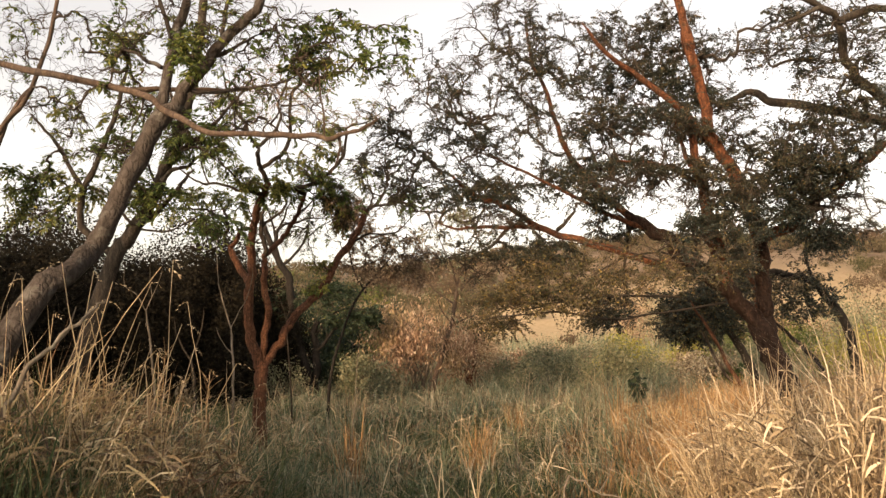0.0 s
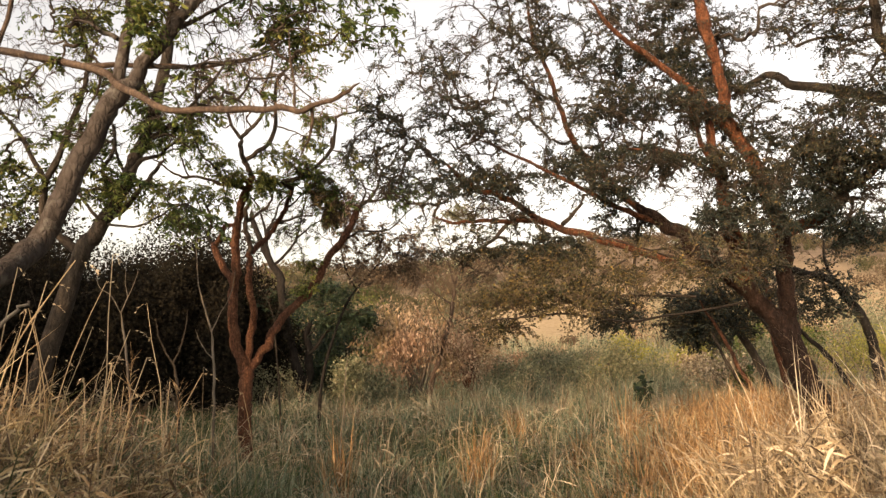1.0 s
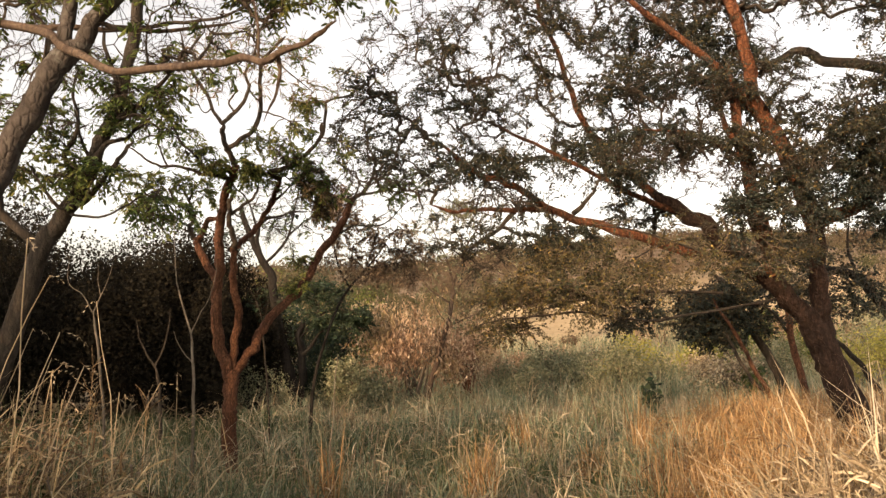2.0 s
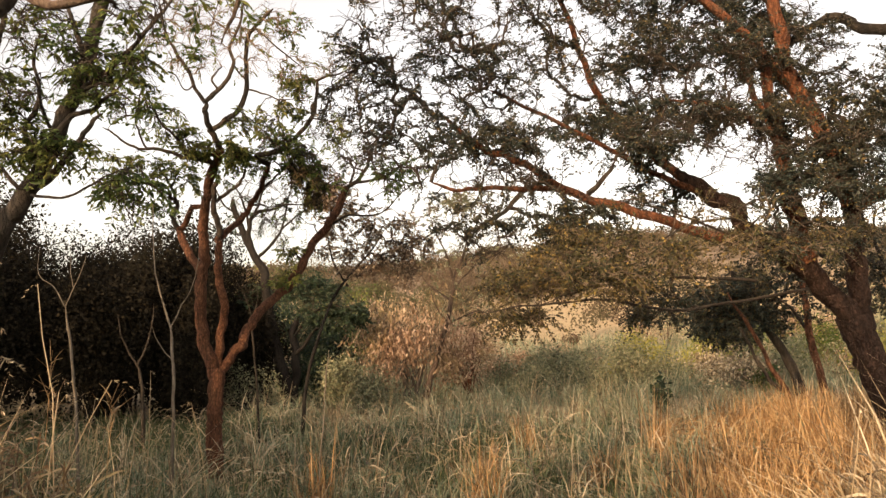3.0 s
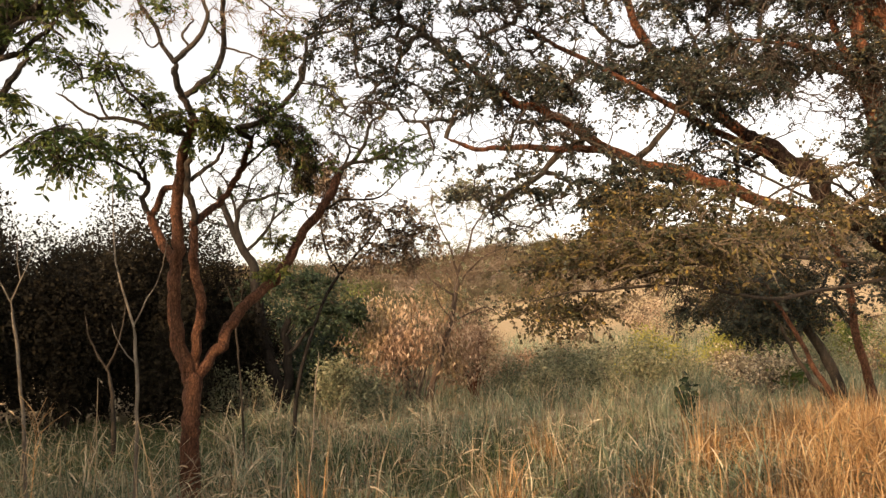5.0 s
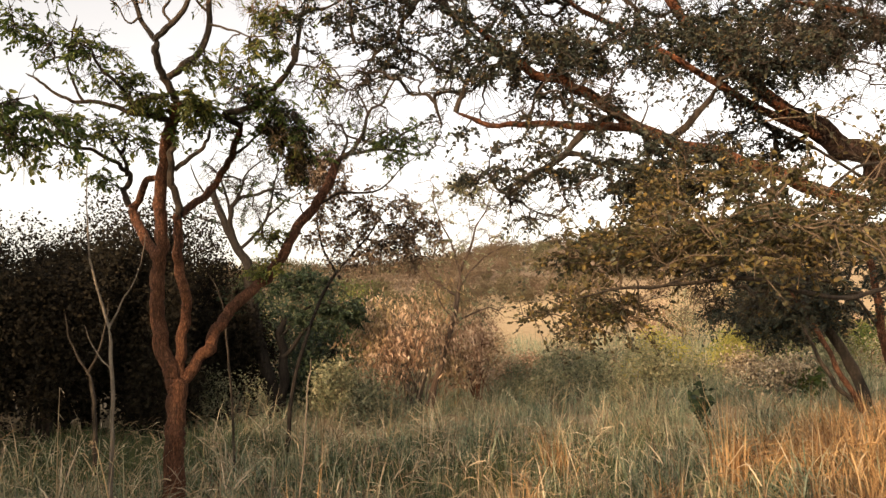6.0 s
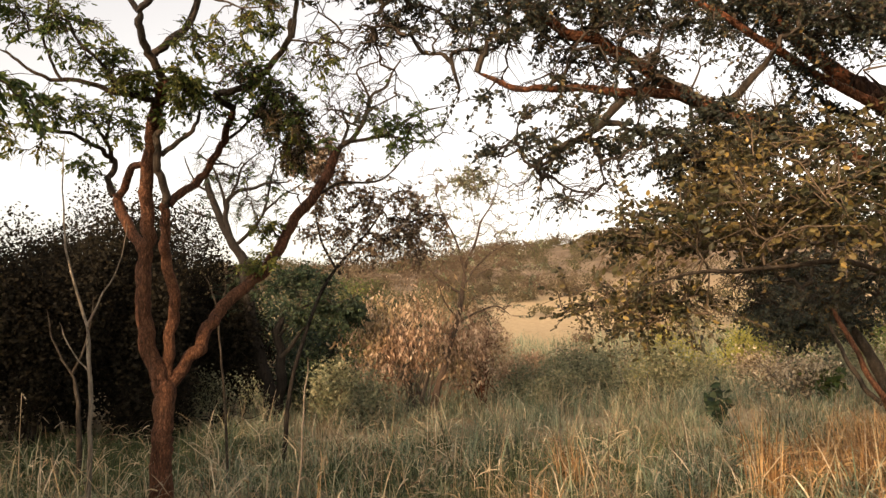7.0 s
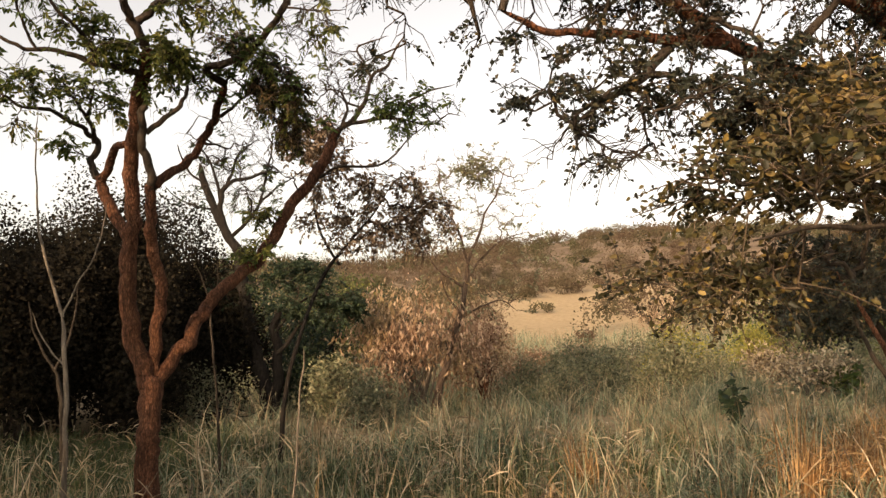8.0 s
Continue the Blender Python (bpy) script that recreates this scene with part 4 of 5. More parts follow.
limb(t, 'limb', [(-2.15, 6.90, 4.93), (-2.15, 6.95, 5.16), (-2.14, 7.00, 5.41), (-2.10, 7.00, 5.70)], 0.022, 0.012)
limb(t, 'limb', [(-2.72, 6.90, 4.69), (-2.88, 6.95, 4.77), (-3.02, 7.00, 4.88), (-3.16, 7.00, 4.90)], 0.024, 0.01)
crown(t, [(-2.67, 6.93, 5.04, 0.75, 0.44, 0.53, 72, 0.1),
    (-1.90, 7.15, 4.95, 0.82, 0.44, 0.61, 96, 0.08),
    (-3.54, 7.45, 4.40, 0.69, 0.36, 0.58, 48, 0.1),
    (-2.37, 6.79, 4.79, 0.18, 0.18, 0.23, 12, 1),
    (-0.83, 7.30, 5.01, 0.68, 0.36, 0.39, 43, 0.5),
    (-1.45, 7.67, 5.02, 0.20, 0.18, 0.29, 16, 1),
    (-1.58, 7.52, 5.27, 0.64, 0.36, 0.35, 28, 0.3)]
      , LEAF_GREEN, 5, 5, 0.06, TWIG_DARK, 0.5, 0.2, 0.18, 0.65)

t = tree("bare_limbed_tree", (-6.0, 9.3), BARK_WARM, "grey tree with a long level limb and bare twigs")
limb(t, 'trunk', [(-5.93, 9.3, 1.31), (-5.98, 9.3, 2.72), (-6.01, 9.3, 3.81), (-6.18, 9.3, 4.92), (-6.39, 9.3, 5.98), (-6.54, 9.3, 7.21)], 0.15, 0.08)
limb(t, 'limb', [(-6.03, 8.9, 5.49), (-5.22, 8.4, 5.24), (-4.11, 7.8, 4.89), (-2.92, 7.0, 4.44), (-2.65, 6.75, 4.24), (-2.05, 6.3, 3.89), (-1.43, 5.8, 3.77), (-1.03, 5.4, 3.65), (-0.74, 5.15, 3.58), (-0.57, 5.0, 3.6), (-0.42, 4.9, 3.65)], 0.044, 0.01)
limb(t, 'limb', [(-3.19, 7.3, 4.59), (-2.68, 7.47, 4.66), (-2.19, 7.63, 4.7), (-1.63, 7.8, 4.87)], 0.03, 0.01)
limb(t, 'limb', [(-0.87, 5.3, 3.61), (-0.9, 5.35, 3.89), (-0.94, 5.4, 4.17)], 0.008, 0.004)
limb(t, 'limb', [(-0.75, 5.2, 3.59), (-0.76, 5.25, 3.46), (-0.84, 5.3, 3.29)], 0.012, 0.005)
limb(t, 'limb', [(-6.03, 9.3, 4.18), (-5.7, 9.36, 4.79), (-5.46, 9.42, 5.18), (-5.3, 9.48, 5.81), (-5.21, 9.54, 6.54), (-5.35, 9.6, 7.05)], 0.04, 0.02)
limb(t, 'limb', [(-6.03, 9.3, 3.59), (-5.76, 9.37, 4.56), (-5.64, 9.43, 5.03), (-5.44, 9.5, 5.36)], 0.03, 0.02)
crown(t, [(-5.28, 9.6, 5.78, 0.96, 0.5, 0.96, 135, 0.06),
    (-4.38, 9.6, 5.94, 0.3, 0.25, 0.26, 21, 1),
    (-1.48, 6.2, 4.05, 0.57, 0.3, 0.24, 24, 0.05)]
      , LEAF_GREEN, 5, 5, 0.06, TWIG_DARK, 0.5, 0.2, 0.18, 0.65)

t = tree("slim_tree", (-4.7, 10.0), BARK_DARK, "slim dark-stemmed tree with drooping green leaves beside the leaning tree")
limb(t, 'trunk', [(-4.54, 10.00, 2.91), (-4.31, 9.96, 3.33), (-4.07, 9.91, 3.69), (-3.90, 9.87, 4.02), (-3.75, 9.82, 4.34), (-3.61, 9.78, 4.66), (-3.48, 9.73, 5.08), (-3.37, 9.69, 5.66), (-3.29, 9.64, 6.19), (-3.24, 9.60, 6.73), (-3.23, 9.60, 7.29)], 0.1, 0.05)
limb(t, 'limb', [(-4.22, 10.00, 3.53), (-3.91, 9.87, 3.68), (-3.67, 9.73, 3.86), (-3.44, 9.60, 4.10), (-3.30, 9.60, 4.24)], 0.045, 0.015)
limb(t, 'limb', [(-4.48, 10.00, 3.06), (-4.89, 9.94, 3.46), (-4.93, 9.88, 3.71), (-4.86, 9.82, 4.01), (-4.63, 9.76, 4.50), (-4.43, 9.70, 4.99), (-4.36, 9.70, 5.34), (-4.29, 9.70, 5.66)], 0.055, 0.022)
limb(t, 'limb', [(-4.94, 10.00, 4.00), (-5.20, 10.00, 4.40), (-5.38, 10.00, 4.71), (-5.61, 10.00, 4.94), (-5.76, 10.00, 5.12)], 0.035, 0.012)
limb(t, 'limb', [(-3.70, 9.70, 4.32), (-3.49, 9.60, 4.47), (-3.22, 9.50, 4.50), (-2.97, 9.50, 4.33)], 0.025, 0.01)
limb(t, 'limb', [(-3.95, 10.00, 4.04), (-4.00, 9.80, 4.35), (-3.98, 9.60, 4.62)], 0.022, 0.01)
limb(t, 'limb', [(-3.70, 9.70, 4.33), (-3.44, 9.63, 4.56), (-3.21, 9.57, 4.69), (-2.95, 9.50, 4.92), (-2.68, 9.50, 5.23), (-2.52, 9.50, 5.47)], 0.034, 0.012)
limb(t, 'limb', [(-3.77, 9.70, 4.09), (-3.61, 9.67, 4.25), (-3.43, 9.63, 4.28), (-3.25, 9.60, 4.41), (-3.11, 9.60, 4.53)], 0.034, 0.012)
limb(t, 'limb', [(-3.96, 9.80, 3.72), (-4.13, 9.77, 4.11), (-4.01, 9.73, 4.34), (-3.98, 9.70, 4.57), (-4.06, 9.70, 4.86), (-4.00, 9.70, 5.09)], 0.03, 0.01)
limb(t, 'limb', [(-3.49, 9.60, 4.80), (-3.57, 9.60, 5.04), (-3.65, 9.60, 5.29), (-3.73, 9.60, 5.58)], 0.03, 0.016)
limb(t, 'limb', [(-4.05, 9.80, 3.55), (-4.19, 9.75, 3.54), (-4.31, 9.70, 3.70), (-4.49, 9.70, 3.99)], 0.03, 0.012)
limb(t, 'limb', [(-4.07, 9.80, 3.46), (-3.71, 9.70, 3.42), (-3.39, 9.60, 3.51), (-3.17, 9.60, 3.65), (-2.92, 9.60, 3.71)], 0.016, 0.006)
crown(t, [
    (-2.99, 9.6, 4.65, 0.19, 0.30, 0.22, 26, 0.45),
    (-3.38, 9.6, 4.76, 0.27, 0.40, 0.22, 24, 0.25),
    (-3.78, 9.6, 5.05, 0.38, 0.40, 0.27, 34, 0.12),
    (-4.01, 9.7, 3.93, 0.33, 0.40, 0.22, 20, 0.35),
    (-3.57, 9.6, 3.88, 0.27, 0.30, 0.14, 14, 0.40),
    (-2.95, 9.5, 5.13, 0.32, 0.40, 0.22, 24, 0.15),
    (-4.20, 9.7, 4.45, 0.28, 0.40, 0.39, 30, 0.10),
    (-3.17, 9.6, 3.57, 0.33, 0.30, 0.12, 16, 0.40),
    (-4.18, 9.6, 5.17, 0.22, 0.40, 0.33, 26, 0.15),
    (-5.83, 10.1, 4.14, 0.47, 0.50, 0.35, 30, 0.45),
    (-4.91, 10.0, 4.04, 0.42, 0.50, 0.31, 30, 0.45),
    (-4.37, 9.8, 4.51, 0.42, 0.50, 0.34, 24, 0.35),
    (-5.13, 10.0, 4.71, 0.46, 0.50, 0.39, 18, 0.15),
    (-4.08, 9.8, 3.89, 0.30, 0.40, 0.23, 16, 0.40),
    (-2.97, 9.6, 3.48, 0.41, 0.40, 0.22, 16, 0.40),
    (-3.42, 9.6, 4.54, 0.22, 0.40, 0.30, 20, 0.40),
    (-5.53, 10.1, 3.70, 0.47, 0.40, 0.19, 16, 0.40)]
      , LEAF_GREEN, 6, 6, 0.07, TWIG_DARK, 0.5, 0.2, 0.22, 0.7)

t = tree("dark_crooked_tree", (7.6, 9.5), BARK_DARK, "tree with dark crooked limbs and fine dark leaves")
limb(t, 'trunk', [(7.23, 9.5, 0.72), (7.24, 9.5, 2.0), (7.1, 9.5, 3.1), (6.94, 9.5, 3.99), (6.76, 9.5, 4.67)], 0.2, 0.14)
limb(t, 'limb', [(6.97, 9.8, 4.67), (6.68, 9.93, 4.82), (6.2, 10.06, 4.98), (5.41, 10.19, 5.21), (4.77, 10.31, 5.38), (4.51, 10.44, 5.54), (4.3, 10.57, 5.45), (4.03, 10.7, 5.33)], 0.09, 0.035)
limb(t, 'limb', [(6.61, 9.3, 4.58), (6.09, 9.16, 4.77), (5.57, 9.01, 4.97), (5.15, 8.87, 5.21), (4.94, 8.73, 5.41), (4.83, 8.59, 5.79), (4.49, 8.44, 5.96), (4.09, 8.3, 6.06)], 0.075, 0.035)
limb(t, 'limb', [(4.63, 8.3, 5.72), (4.94, 8.3, 5.87), (5.41, 8.3, 5.92), (5.96, 8.3, 6.27)], 0.05, 0.04)
limb(t, 'limb', [(4.42, 8.3, 5.9), (4.1, 8.35, 5.77), (3.85, 8.4, 5.66)], 0.03, 0.01)
crown(t, [(4.79, 8.6, 4.86, 0.73, 0.6, 0.6, 84, 0.8),
    (4.4, 9, 5.64, 0.62, 0.6, 0.49, 50, 0.7),
    (4.92, 8.3, 5.58, 0.51, 0.5, 0.38, 33, 0.5)]
      , LEAF_RIGHT, 6, 6, 0.036, TWIG_DARK, 0.15, 0.25, 0.22, 0.7)

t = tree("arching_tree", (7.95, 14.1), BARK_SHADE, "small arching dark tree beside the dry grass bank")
limb(t, 'trunk', [(7.9, 14.1, 1.01), (7.83, 14.1, 1.65), (7.72, 14.1, 2.12), (7.45, 14.1, 2.56), (7.1, 14.1, 2.96), (6.59, 14.1, 3.1), (6.05, 14.1, 3.18)], 0.1, 0.06)
limb(t, 'limb', [(7.47, 14.1, 0.9), (6.93, 13.9, 1.55), (6.46, 13.7, 1.92), (6.02, 13.5, 2.24)], 0.05, 0.03)
limb(t, 'limb', [(7.13, 14.1, 2.94), (7.07, 14.25, 3.5), (7.22, 14.4, 4.07)], 0.03, 0.012)
crown(t, [(6.64, 14, 2.72, 1.08, 0.7, 0.54, 64, 1.0),
    (7.22, 14.2, 3.71, 0.66, 0.5, 0.44, 33, 0.2)]
      , LEAF_RIGHT, 6, 5, 0.055, None, 0.3, 0.28, 0.24, 0.6)

t = tree("leaning_thin_tree", (7.95, 18.6), BARK_DARK, "thin leaning dark tree with sparse leaves", "tree", "thin trees at the field edge")
limb(t, 'trunk', [(7.9, 18.6, 0.45), (7.75, 18.6, 0.98), (7.42, 18.6, 1.61), (7.05, 18.6, 2.18), (6.75, 18.6, 2.8), (6.4, 18.6, 3.23)], 0.12, 0.06)
limb(t, 'limb', [(7.19, 18.6, 1.95), (7.54, 18.5, 2.61), (7.77, 18.4, 3.2)], 0.05, 0.02)
crown(t, [(6.64, 18.4, 2.37, 1.32, 1, 0.72, 98, 1.0),
    (5.9, 17.7, 2.3, 0.9, 0.7, 0.75, 130, 1.0),
    (7.28, 18.4, 3.09, 1.08, 0.8, 0.6, 56, 0.6)]
      , LEAF_RIGHT, 6, 5, 0.07, None, 0.3, 0.28, 0.28, 0.6)

t = tree("leaning_thin_tree", (7.7, 17.2), BARK_BROWN, "thin reddish-brown leaning tree with sparse leaves", "tree", "thin trees at the field edge")
limb(t, 'trunk', [(7.69, 17.2, 0.6), (7.54, 17.16, 1.25), (7.37, 17.12, 1.95), (7.29, 17.08, 2.84), (7.07, 17.04, 3.36), (6.89, 17.0, 3.89)], 0.09, 0.045)
limb(t, 'limb', [(7.41, 17.2, 1.85), (7.07, 17.1, 2.29), (6.71, 17.0, 2.57)], 0.03, 0.015)
limb(t, 'limb', [(6.97, 17.00, 0.43), (6.74, 16.95, 0.82), (6.46, 16.90, 1.28), (6.16, 16.85, 1.82), (5.87, 16.80, 2.28), (5.66, 16.80, 2.65)], 0.06, 0.02)
limb(t, 'limb', [(6.76, 17.00, 0.70), (6.51, 16.98, 0.91), (6.25, 16.95, 1.32), (6.04, 16.92, 1.73), (5.91, 16.90, 1.99)], 0.045, 0.02)
crown(t, [(7.09, 17, 3.55, 0.87, 0.6, 0.65, 42, 0.4),
    (7.7, 17, 2.56, 0.76, 0.6, 0.55, 33, 0.5)]
      , LEAF_RIGHT, 5, 4, 0.07, None, 0.3, 0.28, 0.26, 0.6)

t = tree("bare_small_tree", (-0.3, 22.6), BARK_WARM, "small nearly leafless tree with pinkish-brown branches")
limb(t, 'trunk', [(-0.26, 22.6, 0.38), (-0.05, 22.6, 1.02), (0.12, 22.6, 1.61), (0.28, 22.6, 2.2), (0.37, 22.6, 2.7), (0.43, 22.6, 3.26)], 0.085, 0.05)
limb(t, 'limb', [(0.37, 22.6, 2.67), (-0.0, 22.55, 2.89), (-0.32, 22.5, 3.14), (-0.63, 22.45, 3.72), (-0.72, 22.4, 4.25)], 0.035, 0.01)
limb(t, 'limb', [(0.42, 22.6, 3.19), (0.71, 22.6, 3.89), (0.82, 22.6, 4.33), (1.12, 22.6, 4.8), (1.31, 22.6, 5.35)], 0.038, 0.01)
limb(t, 'limb', [(0.43, 22.6, 3.17), (0.3, 22.62, 3.73), (0.15, 22.65, 4.14), (-0.12, 22.68, 4.69), (-0.24, 22.7, 5.24)], 0.032, 0.01)
limb(t, 'limb', [(0.23, 22.6, 1.98), (0.52, 22.53, 2.13), (0.79, 22.45, 2.26), (1.16, 22.38, 2.37), (1.49, 22.3, 2.12)], 0.026, 0.01)
limb(t, 'limb', [(0.2, 22.6, 2.13), (-0.07, 22.5, 2.52), (-0.2, 22.4, 2.92)], 0.025, 0.012)
limb(t, 'limb', [(0.4, 22.6, 2.86), (0.74, 22.67, 3.33), (1.22, 22.73, 3.73), (1.84, 22.8, 3.94)], 0.03, 0.01)
crown(t, [(0.55, 22.5, 4.97, 1.75, 0.7, 1.05, 170, 0.06),
    (-0.44, 22.5, 3.55, 1.1, 0.6, 0.8, 90, 0.08),
    (0.61, 22.5, 5.3, 0.7, 0.5, 0.32, 24, 1.0),
    (1.3, 22.4, 3.6, 1.1, 0.6, 0.8, 80, 0.08),
    (1.07, 22.4, 2.5, 1.01, 0.6, 0.6, 40, 0.1)]
      , LEAF_OLIVE, 5, 5, 0.07, None, 0.3, 0.3, 0.3, 0.5)

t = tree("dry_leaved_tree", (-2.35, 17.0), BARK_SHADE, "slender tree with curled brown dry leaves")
limb(t, 'trunk', [(-2.63, 17.0, 0.15), (-2.57, 17.0, 0.89), (-2.33, 17.0, 1.89), (-1.97, 17.0, 2.73), (-1.57, 17.0, 3.24)], 0.04, 0.025)
limb(t, 'limb', [(-1.78, 17.0, 2.82), (-2.04, 17.0, 3.25), (-2.17, 17.0, 3.76), (-2.13, 17.0, 4.29)], 0.025, 0.01)
limb(t, 'limb', [(-1.6, 17.0, 3.2), (-1.27, 16.9, 3.57), (-1.0, 16.8, 3.98)], 0.022, 0.01)
crown(t, [(-1.36, 17, 3.67, 1.11, 0.8, 0.81, 105, 0.65),
    (-2.07, 16.6, 4.54, 0.49, 0.5, 0.49, 50, 0.8),
    (-0.6, 16.9, 3.5, 0.7, 0.6, 0.45, 44, 0.8)]
      , LEAF_RUSSET, 6, 4, 0.065, TWIG_DARK, 0.7, 0.26, 0.26, 0.4)

# saplings
t = tree("sapling", (-3.5, 12.25), BARK_PALE, "pale leafless forked sapling standing in the grass", "sapling", "bare saplings")
limb(t, 'stem', [(-3.47, 12.25, 0.50), (-3.46, 12.25, 0.90), (-3.46, 12.25, 1.33), (-3.49, 12.25, 1.76), (-3.53, 12.25, 2.10)], 0.0226, 0.0172)
limb(t, 'twig', [(-3.52, 12.25, 2.08), (-3.65, 12.25, 2.46), (-3.74, 12.25, 2.81), (-3.79, 12.25, 3.20), (-3.80, 12.25, 3.60), (-3.80, 12.25, 3.91)], 0.0140, 0.0031)
limb(t, 'twig', [(-3.53, 12.25, 2.09), (-3.40, 12.25, 2.36), (-3.27, 12.25, 2.59), (-3.20, 12.25, 2.86), (-3.18, 12.25, 3.08)], 0.0101, 0.0031)
limb(t, 'twig', [(-3.48, 12.25, 1.65), (-3.58, 12.25, 1.76), (-3.69, 12.25, 1.92), (-3.78, 12.25, 2.13)], 0.0094, 0.0039)
t = tree("sapling", (-4.95, 12.5), BARK_PALE, "thin pale leafless sapling with two twigs", "sapling", "bare saplings")
limb(t, 'stem', [(-4.85, 12.50, 0.95), (-4.90, 12.50, 1.42), (-4.97, 12.50, 1.93), (-5.05, 12.50, 2.39)], 0.0211, 0.0156)
limb(t, 'twig', [(-5.04, 12.50, 2.37), (-5.21, 12.50, 2.65), (-5.43, 12.50, 2.84), (-5.43, 12.50, 3.22)], 0.0094, 0.0031)
limb(t, 'twig', [(-5.05, 12.50, 2.39), (-4.95, 12.50, 2.63), (-4.85, 12.50, 2.88), (-4.79, 12.50, 3.11)], 0.0094, 0.0031)
limb(t, 'twig', [(-4.95, 12.50, 2.63), (-5.00, 12.50, 2.89), (-5.00, 12.50, 3.17)], 0.0062, 0.0023)
t = tree("sapling", (-5.3, 16.0), BARK_DARK, "grey leafless sapling before the dark thicket", "sapling", "bare saplings")
limb(t, 'stem', [(-5.34, 16.00, 0.57), (-5.38, 16.00, 0.99), (-5.47, 16.00, 1.38)], 0.0351, 0.0273)
limb(t, 'twig', [(-5.46, 16.00, 1.34), (-5.65, 16.00, 1.64), (-5.79, 16.00, 1.93), (-5.86, 16.00, 2.30)], 0.0195, 0.0078)
limb(t, 'twig', [(-5.47, 16.00, 1.36), (-5.33, 16.00, 1.69), (-5.23, 16.00, 2.11), (-5.20, 16.00, 2.49)], 0.0195, 0.0078)
t = tree("sapling", (-3.3, 16.0), BARK_DARK, "crooked grey leafless sapling behind the forked tree", "sapling", "bare saplings")
limb(t, 'stem', [(-3.30, 16.00, 0.99), (-3.34, 16.00, 1.44), (-3.38, 16.00, 1.86), (-3.41, 16.00, 2.22)], 0.0187, 0.0140)
limb(t, 'twig', [(-3.41, 16.00, 2.19), (-3.47, 16.00, 2.44), (-3.58, 16.00, 2.70), (-3.70, 16.00, 2.88)], 0.0109, 0.0047)
limb(t, 'twig', [(-3.41, 16.00, 2.22), (-3.31, 16.00, 2.52), (-3.31, 16.00, 2.86)], 0.0094, 0.0039)

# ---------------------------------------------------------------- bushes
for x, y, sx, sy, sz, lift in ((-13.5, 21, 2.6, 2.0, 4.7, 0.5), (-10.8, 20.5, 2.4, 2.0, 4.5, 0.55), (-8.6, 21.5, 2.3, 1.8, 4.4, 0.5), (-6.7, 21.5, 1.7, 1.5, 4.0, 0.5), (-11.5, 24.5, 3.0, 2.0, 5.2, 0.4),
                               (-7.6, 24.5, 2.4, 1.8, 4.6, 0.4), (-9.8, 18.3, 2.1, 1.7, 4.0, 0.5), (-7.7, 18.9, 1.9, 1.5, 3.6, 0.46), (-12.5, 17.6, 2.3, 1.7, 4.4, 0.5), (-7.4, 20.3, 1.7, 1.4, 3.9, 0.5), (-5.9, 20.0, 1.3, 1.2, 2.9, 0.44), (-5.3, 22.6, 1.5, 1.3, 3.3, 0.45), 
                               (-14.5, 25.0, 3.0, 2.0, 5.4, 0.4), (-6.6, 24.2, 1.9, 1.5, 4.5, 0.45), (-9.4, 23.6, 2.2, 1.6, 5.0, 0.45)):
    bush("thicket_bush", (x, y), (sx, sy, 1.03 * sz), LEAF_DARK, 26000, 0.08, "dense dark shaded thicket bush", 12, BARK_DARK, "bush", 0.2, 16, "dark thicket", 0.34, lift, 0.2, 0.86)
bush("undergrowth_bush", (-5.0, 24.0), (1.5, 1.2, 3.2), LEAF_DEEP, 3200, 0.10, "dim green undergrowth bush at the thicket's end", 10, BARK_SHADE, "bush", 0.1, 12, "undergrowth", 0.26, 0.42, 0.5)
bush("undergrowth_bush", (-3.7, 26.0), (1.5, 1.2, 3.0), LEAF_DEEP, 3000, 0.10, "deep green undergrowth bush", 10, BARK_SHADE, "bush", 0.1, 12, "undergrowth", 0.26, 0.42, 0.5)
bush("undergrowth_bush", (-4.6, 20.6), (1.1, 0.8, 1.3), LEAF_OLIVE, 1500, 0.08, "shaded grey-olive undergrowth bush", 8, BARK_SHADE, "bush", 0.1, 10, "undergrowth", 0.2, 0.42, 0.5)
bush("dry_shrub", (-0.75, 23.4), (2.5, 1.6, 3.4), LEAF_BROWN, 3600, 0.155, "shrub with pinkish-brown dry leaves in low sun", 16, BARK_PALE, "bush", 0.1, 18, "", 0.18, 0.42, 2.2)
bush("dry_shrub", (0.9, 24.2), (1.3, 1.2, 2.4), LEAF_BROWN, 2500, 0.08, "low shrub with pale dry leaves", 8, BARK_BROWN, "bush", 0.15, 10)
bush("yellow_green_bush", (6.7, 27.3), (1.5, 1.0, 1.7), LEAF_YELLOW, 4500, 0.09, "yellow-green sunlit bush at the field edge", 8, None, "bush", 0.15, 12)
bush("olive_bush", (3.8, 26.0), (1.9, 1.2, 1.7), LEAF_OLIVE, 6500, 0.08, "grey-olive low bush in the meadow", 10, BARK_PALE, "bush", 0.15, 12, "olive bushes")
bush("olive_bush", (5.6, 25.2), (1.5, 1.0, 1.9), LEAF_OLIVE, 4500, 0.08, "grey-olive low bush in the meadow", 10, BARK_PALE, "bush", 0.15, 10, "olive bushes")
bush("broad_leaved_weed", (5.1, 19.6), (0.32, 0.3, 1.15), LEAF_DEEP, 130, 0.17, "dark green broad-leaved weed in the grass", 4, None, "weed", 0.1, 6)
bush("broad_leaved_weed", (8.6, 22.0), (0.6, 0.5, 0.9), LEAF_GREEN, 200, 0.20, "low dark green broad-leaved weed", 4, None, "weed", 0.1, 6)
